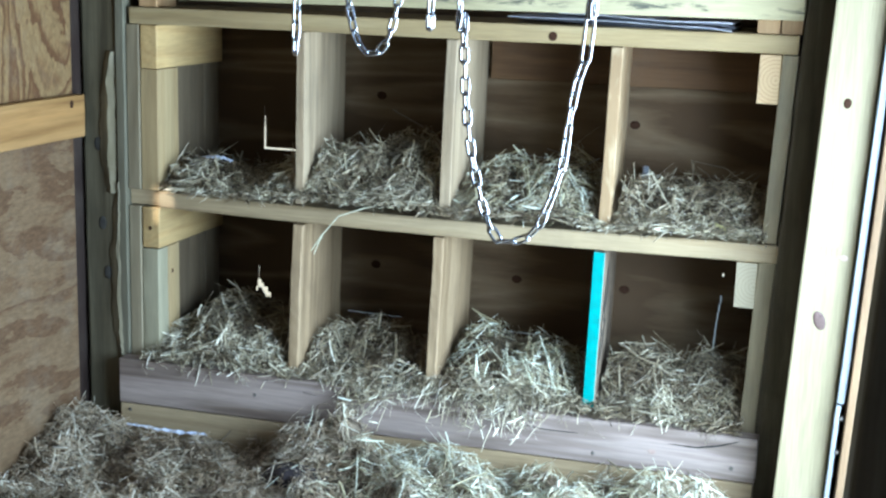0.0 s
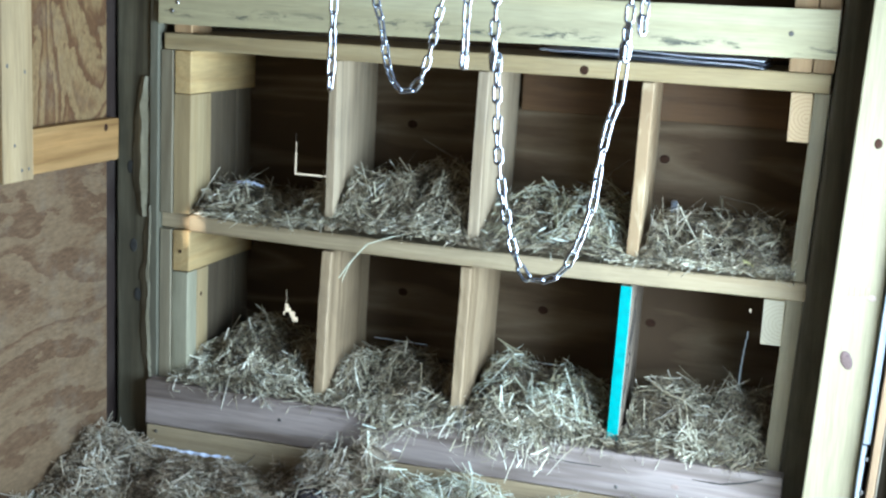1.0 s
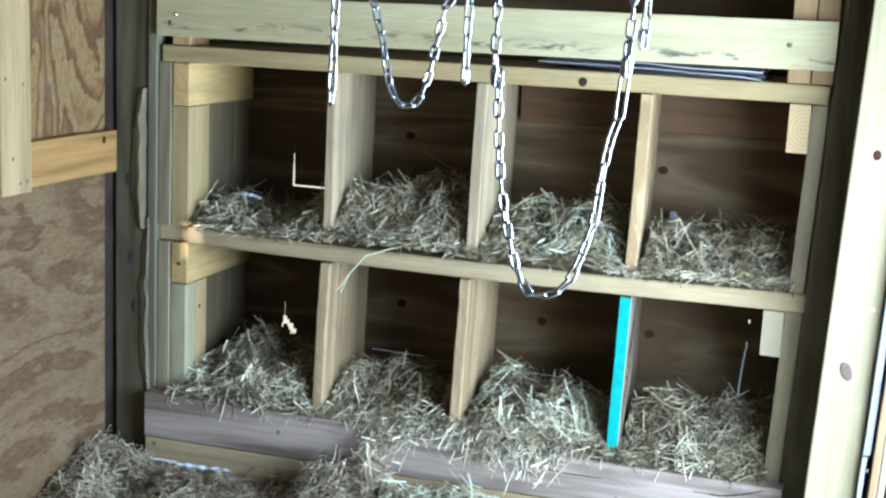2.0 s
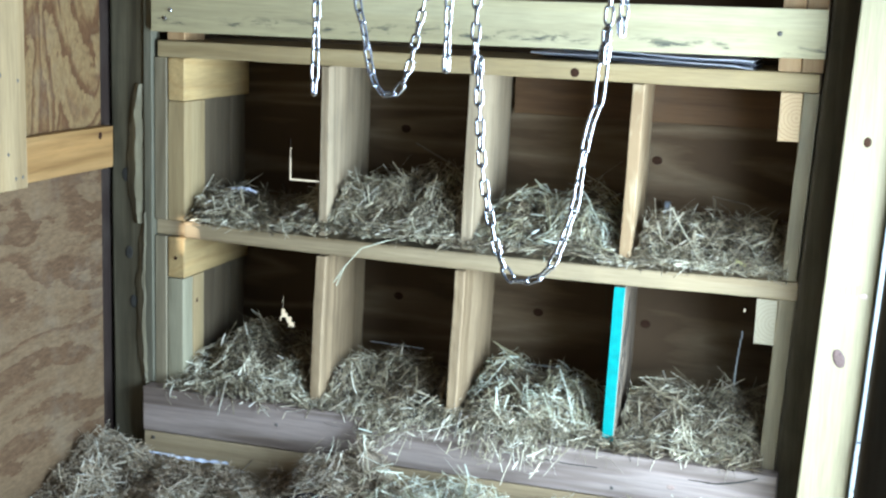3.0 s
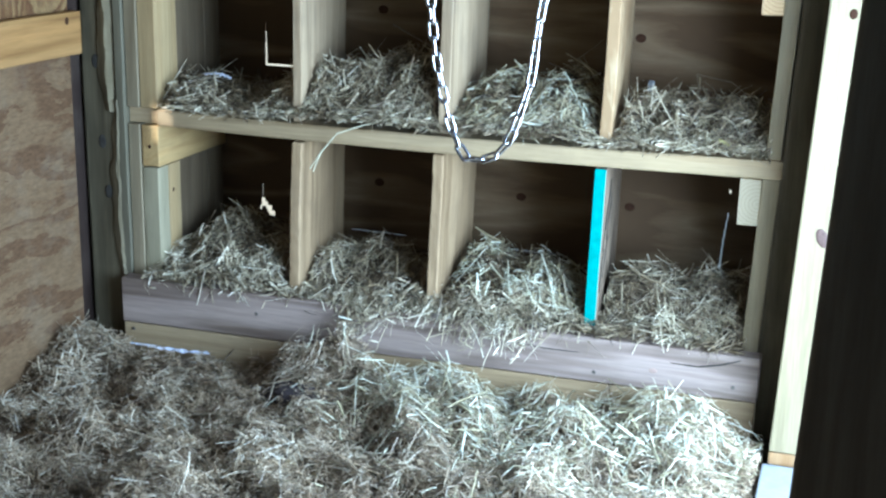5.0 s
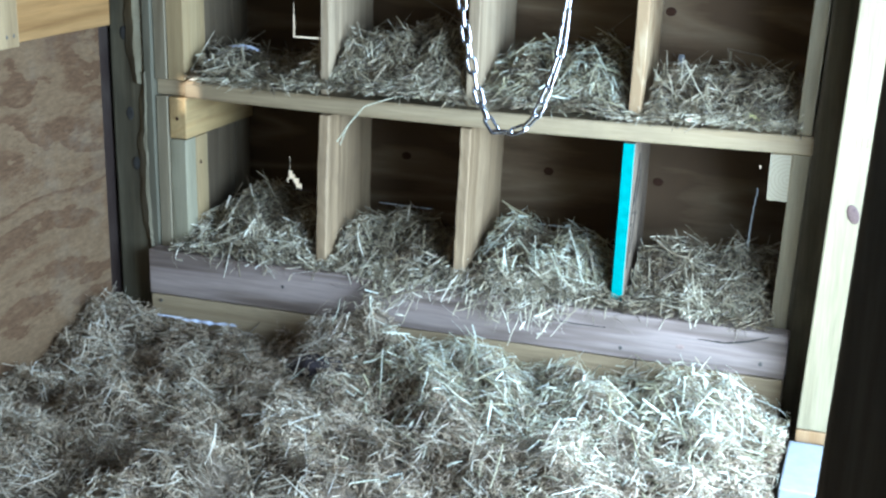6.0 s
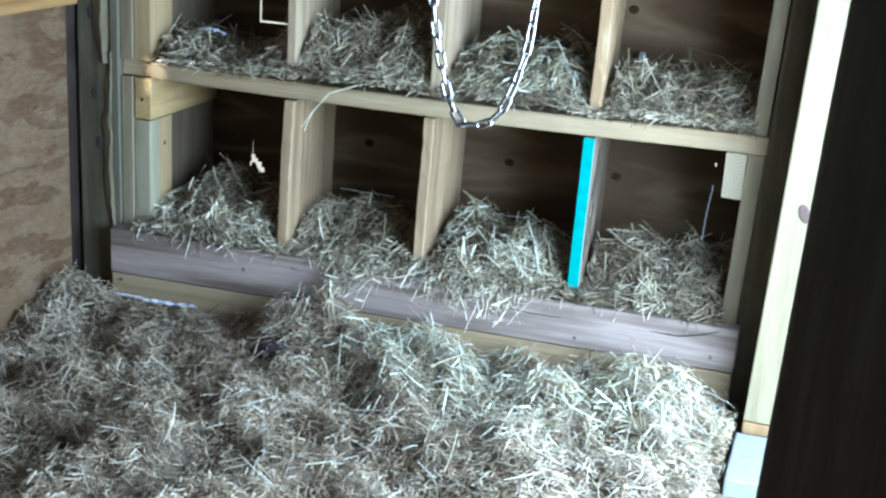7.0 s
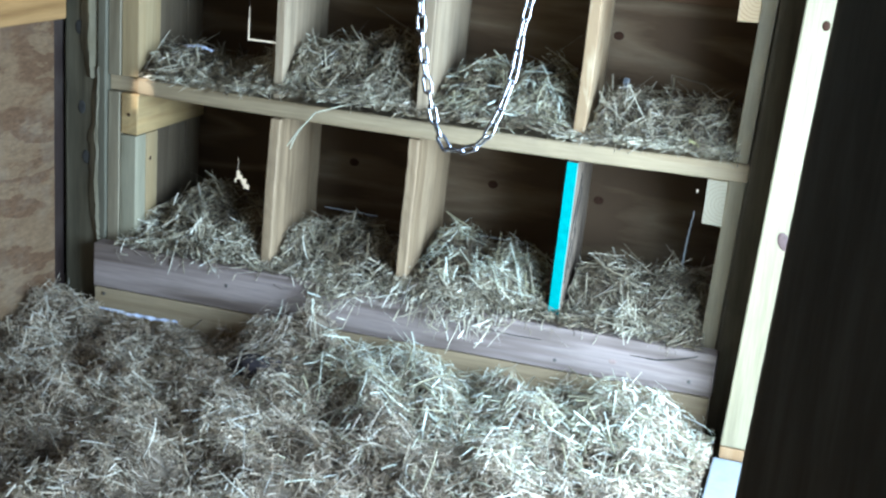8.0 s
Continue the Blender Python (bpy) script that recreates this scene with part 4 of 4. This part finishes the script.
def chaff(hf, n, x0, x1, y0, y1, long, wide, lift, clamp, weight=None):
    """Short broken bits and flakes: plain three-sided slivers lying at any angle."""
    x, y = rng.uniform(x0, x1, n), rng.uniform(y0, y1, n)
    if weight is not None:
        keep = rng.random(n) < weight(x, y)
        x, y = x[keep], y[keep]
        n = len(x)
    length, width = rng.uniform(*long, n), rng.uniform(*wide, n)
    yaw, pitch, roll = rng.uniform(0, math.tau, n), rng.normal(0, 0.5, n), rng.uniform(0, math.pi, n)
    d = np.stack([np.cos(yaw) * np.cos(pitch), np.sin(yaw) * np.cos(pitch), np.sin(pitch)], 1)
    s = np.stack([-np.sin(yaw), np.cos(yaw), np.zeros(n)], 1)
    u = np.cross(d, s)
    p = np.stack([x, y, hf(x, y) + lift * rng.random(n)], 1)
    rings = []
    for e in (-0.5, 0.5):
        for c in range(3):
            a = roll + c * math.tau / 3
            q = p + d * (length * e)[:, None] + s * (np.cos(a) * width * 0.5)[:, None] + u * (np.sin(a) * width * 0.3)[:, None]
            q[:, 0], q[:, 1] = np.clip(q[:, 0], clamp[0], clamp[1]), np.clip(q[:, 1], clamp[2], clamp[3])
            rings.append(q)
    o = (np.arange(n) * 6)[:, None]
    quads = [o + np.array([[c, (c + 1) % 3, 3 + (c + 1) % 3, 3 + c]]) for c in range(3)]
    return np.stack(rings, 1).reshape(-1, 3), np.concatenate(quads, 0)


def stuff_mesh(name, pieces, label, category="straw"):
    """One mesh out of several (verts, faces, material) pieces."""
    me = bpy.data.meshes.new(name)
    verts, faces, mats, start = [], [], [], 0
    used = []
    for v, f, m in pieces:
        if m not in used:
            used.append(m)
        verts.append(v)
        faces.append(f + start)
        mats.append(np.full(len(f), used.index(m), dtype=np.int32))
        start += len(v)
    verts, faces, mats = np.concatenate(verts), np.concatenate(faces), np.concatenate(mats)
    me.vertices.add(len(verts))
    me.vertices.foreach_set("co", verts.astype(np.float32).ravel())
    me.loops.add(len(faces) * 4)
    me.loops.foreach_set("vertex_index", faces.astype(np.int32).ravel())
    me.polygons.add(len(faces))
    me.polygons.foreach_set("loop_start", np.arange(0, len(faces) * 4, 4, dtype=np.int32))
    for m in used:
        me.materials.append(m)
    me.polygons.foreach_set("material_index", mats)
    me.update(calc_edges=True)
    me.validate()
    return tagged(new(name, me), label, category, "", "stuff")


NESTS_UP = [(0.002, 0.301), (0.324, 0.600), (0.626, 0.908), (0.936, 1.214)]
NESTS_LOW = [(0.000, 0.292), (0.320, 0.586), (0.612, 0.898), (0.924, 1.190)]
for k, (a, b) in enumerate(NESTS_UP + NESTS_LOW):
    low = k > 3
    hf = lower_h if low else upper_h
    c = (a + 0.002, b - 0.002, -0.006, 0.292)
    v1, f1 = bed(hf, a, b, 0.004 if low else 0.030, 0.296, 0.012, 0.008)
    # Lower layers take the darker straw, so gaps between top stalks look shaded.
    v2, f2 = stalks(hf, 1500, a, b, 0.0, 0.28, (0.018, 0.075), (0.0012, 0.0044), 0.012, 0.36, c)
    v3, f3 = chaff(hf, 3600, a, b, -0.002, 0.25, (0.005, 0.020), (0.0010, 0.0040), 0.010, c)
    top_w = lambda x, y: np.clip(0.55 + 1.5 * lumpy(x, y, 9.0 if low else 6.0, 1.8), 0.06, 1)
    v4, f4 = stalks(hf, 1700 if low else 1500, a, b, -0.004, 0.24, (0.016, 0.080), (0.0016, 0.0056), 0.030, 0.42, c, 0.85, top_w)
    v5, f5 = stalks(hf, 60, a + 0.03, b - 0.03, 0.06, 0.25, (0.04, 0.12), (0.0012, 0.0030), 0.03, 0.55, c)
    where = "heaped high in a lower nest" if low else "heaped in an upper nest"
    stuff_mesh("straw_bedding", [(v1, f1, M_LITTER), (v2, f2, M_STRAW_DARK), (v3, f3, M_STRAW_DARK), (v4, f4, M_STRAW_FRESH_LIT if k in (6, 2) else M_STRAW), (v5, f5, M_STRAW_DARK)], "dry grey-brown straw " + where)
# stalks lying across the front edges
shelf_w = lambda x, y: np.interp(x, [0.0, 0.12, 0.24, 0.32, 0.60, 0.75, 0.95, 1.10, 1.2], [0.25, 0.3, 0.9, 1.0, 1.0, 0.8, 0.9, 1.0, 0.7])
v1, f1 = stalks(upper_h, 4600, 0.03, 1.205, -0.016, 0.032, (0.010, 0.070), (0.0012, 0.0050), 0.016, 0.26, (0.005, 1.208, -0.024, 0.06), 0.5, shelf_w)
v2, f2 = chaff(upper_h, 3600, 0.02, 1.205, 0.0, 0.05, (0.004, 0.016), (0.0012, 0.0038), 0.006, (0.005, 1.208, -0.004, 0.06), shelf_w)
stuff_mesh("straw_fringe", [(v1, f1, M_STRAW), (v2, f2, M_STRAW)], "loose straw along the shelf's front edge")
edge_w = lambda x, y: np.interp(x, [-0.03, 0.1, 0.35, 0.45, 0.62, 0.85, 1.0, 1.18], [0.5, 0.7, 0.45, 0.8, 1.0, 1.0, 0.9, 0.8])
v1, f1 = stalks(lower_h, 3600, -0.02, 1.195, -0.032, 0.03, (0.012, 0.075), (0.0013, 0.0052), 0.018, 0.32, (-0.05, 1.20, -0.070, 0.06), 0.6, edge_w)
heavy = lambda x, y: np.clip(bump2(x, y, 0.745, -0.03, 0.085, 0.035) + 0.9 * bump2(x, y, 0.475, -0.035, 0.045, 0.04) + 0.6 * bump2(x, y, 0.60, -0.03, 0.07, 0.022) + 0.3 * bump2(x, y, 0.12, -0.03, 0.12, 0.018), 0, 1)
v2, f2 = stalks(spill_h, 4200, -0.02, 1.0, -0.085, -0.005, (0.018, 0.080), (0.0013, 0.0052), 0.020, 0.34, (-0.04, 1.05, -0.11, 0.03), 0.8, heavy)
v3, f3 = stalks(spill_h, 40, 0.05, 1.0, -0.052, -0.030, (0.02, 0.08), (0.0010, 0.0024), 0.006, 0.7, (0.0, 1.1, -0.07, -0.03), 0.5)
v4, f4 = chaff(lower_h, 2600, -0.03, 1.195, -0.034, 0.02, (0.004, 0.018), (0.0012, 0.0038), 0.010, (-0.05, 1.20, -0.050, 0.05), edge_w)
stuff_mesh("straw_fringe", [(v1, f1, M_STRAW), (v2, f2, M_STRAW), (v3, f3, M_STRAW), (v4, f4, M_STRAW_DARK)], "loose straw spilling over the kick board")

v1, f1 = bed(floor_h, -0.168, 1.246, -2.2, -0.040, 0.012, 0.008)
inside = (-0.166, 1.25, -2.4, -0.042)
far_w = lambda x, y: np.clip(1.15 + y * 0.35, 0.15, 1.0) * (1 - 0.85 * bump2(x, y, 0.390, -0.220, 0.050, 0.030))
v2, f2 = stalks(floor_h, 15000, -0.165, 1.245, -1.5, -0.045, (0.020, 0.085), (0.0012, 0.0042), 0.014, 0.30, inside, 0.85, far_w)
v3, f3 = chaff(floor_h, 40000, -0.165, 1.245, -1.25, -0.045, (0.005, 0.022), (0.0010, 0.0042), 0.013, inside, far_w)
crest = lambda x, y: far_w(x, y) * np.clip(0.45 + 1.9 * lumpy(x, y, 8.0, 1.6), 0.05, 1)
v6, f6 = stalks(floor_h, 16000, -0.165, 1.245, -1.4, -0.045, (0.018, 0.085), (0.0012, 0.0044), 0.028, 0.36, inside, 0.85, crest)
v7, f7 = chaff(floor_h, 5000, -0.165, 1.245, -1.2, -0.045, (0.006, 0.024), (0.0014, 0.0046), 0.026, inside, crest)
# Fresh clumps, thickened and brightened where doorway light strikes the mounds.
fresh_lit_w = lambda x, y: np.clip(1.4 * bump2(x, y, 0.68, -0.14, 0.15, 0.13) + 0.9 * bump2(x, y, 1.08, -0.18, 0.22, 0.14) + 0.2 * bump2(x, y, 0.95, -0.42, 0.25, 0.15), 0, 1)
v4, f4 = stalks(floor_h, 12500, 0.3, 1.245, -0.8, -0.045, (0.018, 0.085), (0.0015, 0.0058), 0.040, 0.40, inside, 0.85, fresh_lit_w)
v5, f5 = stalks(floor_h, 90, -0.16, 1.24, -1.0, -0.06, (0.07, 0.15), (0.0012, 0.0030), 0.03, 0.3, inside, 0.9)
stuff_mesh("straw_litter", [(v1, f1, M_LITTER), (v2, f2, M_FLOOR_OLD), (v3, f3, M_FLOOR_OLD), (v4, f4, M_STRAW_FRESH_LIT), (v5, f5, M_FLOOR_STRAW), (v6, f6, M_FLOOR_STRAW), (v7, f7, M_FLOOR_STRAW)], "deep loose straw litter over the shed floor")


# a few long stalks that stand out
def stalk_line(points, width):
    """A bent stalk through several places."""
    pts = [Vector(p) for p in points]
    verts, faces = [], []
    for i, p in enumerate(pts):
        t = (pts[min(i + 1, len(pts) - 1)] - pts[max(i - 1, 0)]).normalized()
        side = t.cross(Vector((0, 0, 1))).normalized()
        up = side.cross(t)
        for c in range(4):
            a = c * math.tau / 4 + 0.5
            verts.append(p + side * (math.cos(a) * width * 0.5) + up * (math.sin(a) * width * 0.3))
        if i:
            for c in range(4):
                faces.append([4 * i - 4 + c, 4 * i - 4 + (c + 1) % 4, 4 * i + (c + 1) % 4, 4 * i + c])
    return np.array([tuple(v) for v in verts]), np.array(faces)


LONG = [
    ([(0.50, 0.02, 0.545), (0.46, -0.012, 0.538), (0.405, -0.022, 0.518), (0.372, -0.026, 0.478), (0.350, -0.026, 0.445)], 0.0045),
    ([(0.375, -0.026, 0.482), (0.366, -0.028, 0.462), (0.358, -0.03, 0.440)], 0.003),
    ([(0.452, 0.15, 0.712), (0.50, 0.14, 0.692), (0.555, 0.13, 0.668)], 0.004),
    ([(0.84, 0.10, 0.62), (0.875, 0.06, 0.645), (0.905, -0.005, 0.665)], 0.004),
    ([(1.06, 0.18, 0.60), (1.05, 0.20, 0.645), (1.12, 0.16, 0.640), (1.19, 0.10, 0.600)], 0.0035),
    ([(0.93, 0.01, 0.54), (0.92, -0.006, 0.548), (0.88, -0.016, 0.532)], 0.0045),
]
# Stalks that start deep in a nest take the darkened straw.
stuff_mesh("straw_stalks", [(*stalk_line(p, w), M_STRAW_DARK if p[0][1] > 0.08 else M_STRAW_FRESH_LIT) for p, w in LONG], "long pale stalks sticking out of the nests")


# ---- small things ----
def lump(x, y, z, rx, ry, rz, seed):
    bm = bmesh.new()
    bmesh.ops.create_icosphere(bm, subdivisions=3, radius=1.0)
    for v in bm.verts:
        k = 1 + 0.4 * noise.noise(v.co * 2.1 + Vector((seed, 0, 0))) + 0.22 * noise.noise(v.co * 6 + Vector((seed, 4, 0))) + 0.1 * noise.noise(v.co * 15 + Vector((seed, 4, 0)))
        v.co = Vector((x + v.co.x * rx * k, y + v.co.y * ry * k, z + v.co.z * rz * k))
    for f in bm.faces:
        f.smooth = True
    return bm


# Added dark lump in place of a shadowed hollow in the litter.
tagged(part("dropping", lump(0.390, -0.205, 0.044, 0.064, 0.030, 0.026, 3.0), M_HOLLOW), "near-black lump standing for a shaded hollow in the straw", "dropping")


def scrap(points, width, lift, seed):
    """A thin crumpled strip, two-sided, lying along a line of places."""
    bm = bmesh.new()
    rows = []
    n = 18
    for i in range(n + 1):
        f = i / n * (len(points) - 1)
        k = min(int(f), len(points) - 2)
        p = Vector(points[k]).lerp(Vector(points[k + 1]), f - k)
        w = width * (0.6 + 0.5 * noise.noise(Vector((seed, i * 0.5, 0)))) * min(1, 0.3 + i * 0.3, 0.3 + (n - i) * 0.3)
        row = []
        for q in (-1, -0.3, 0.35, 1):
            h = lift * noise.noise(Vector((i * 0.8, q * 2.0, seed)))
            row.append((p.x, p.y + w * q, p.z + h + 0.3 * w * q))
        rows.append([bm.verts.new(c) for c in row] + [bm.verts.new((c[0], c[1], c[2] - 0.0006)) for c in reversed(row)])
    for a, b in zip(rows, rows[1:]):
        for i in range(8):
            bm.faces.new([a[i], a[(i + 1) % 8], b[(i + 1) % 8], b[i]])
    bm.faces.new(rows[0])
    bm.faces.new(rows[-1])
    bmesh.ops.recalc_face_normals(bm, faces=bm.faces)
    return bm


M_PALE_BLUE = grainy("pale_blue_scrap", (0.50, 0.58, 0.75), (0.72, 0.76, 0.82), 40.0, 0.25, 0.001)
M_LEAF = grainy("yellow_leaf", (0.55, 0.50, 0.18), (0.66, 0.62, 0.30), 60.0, 0.6, 0.001)
# Thin pale blue strip along the foot of the kick board.
tagged(part("pale_strip", scrap([(-0.045, -0.062, 0.046), (0.05, -0.060, 0.043), (0.14, -0.060, 0.046)], 0.007, 0.006, 1.0), M_PALE_BLUE), "pale blue crumpled strip lying on the straw", "plastic strip")
tagged(part("pale_strip", scrap([(0.045, 0.11, 0.592), (0.085, 0.10, 0.597), (0.12, 0.10, 0.590)], 0.006, 0.006, 4.0), M_PALE_BLUE), "small pale crumpled scrap lying in an upper nest", "plastic strip")
tagged(part("leaf", scrap([(1.105, 0.012, 0.552), (1.125, 0.008, 0.558), (1.14, 0.010, 0.550)], 0.008, 0.006, 7.0), M_LEAF), "small dry yellow leaf lying on the straw", "leaf")
tagged(part("peg", box(0.948, 0.960, 0.262, 0.274, 0.56, 0.618, 0.003), M_PEG), "small grey plastic peg standing in the straw", "peg")
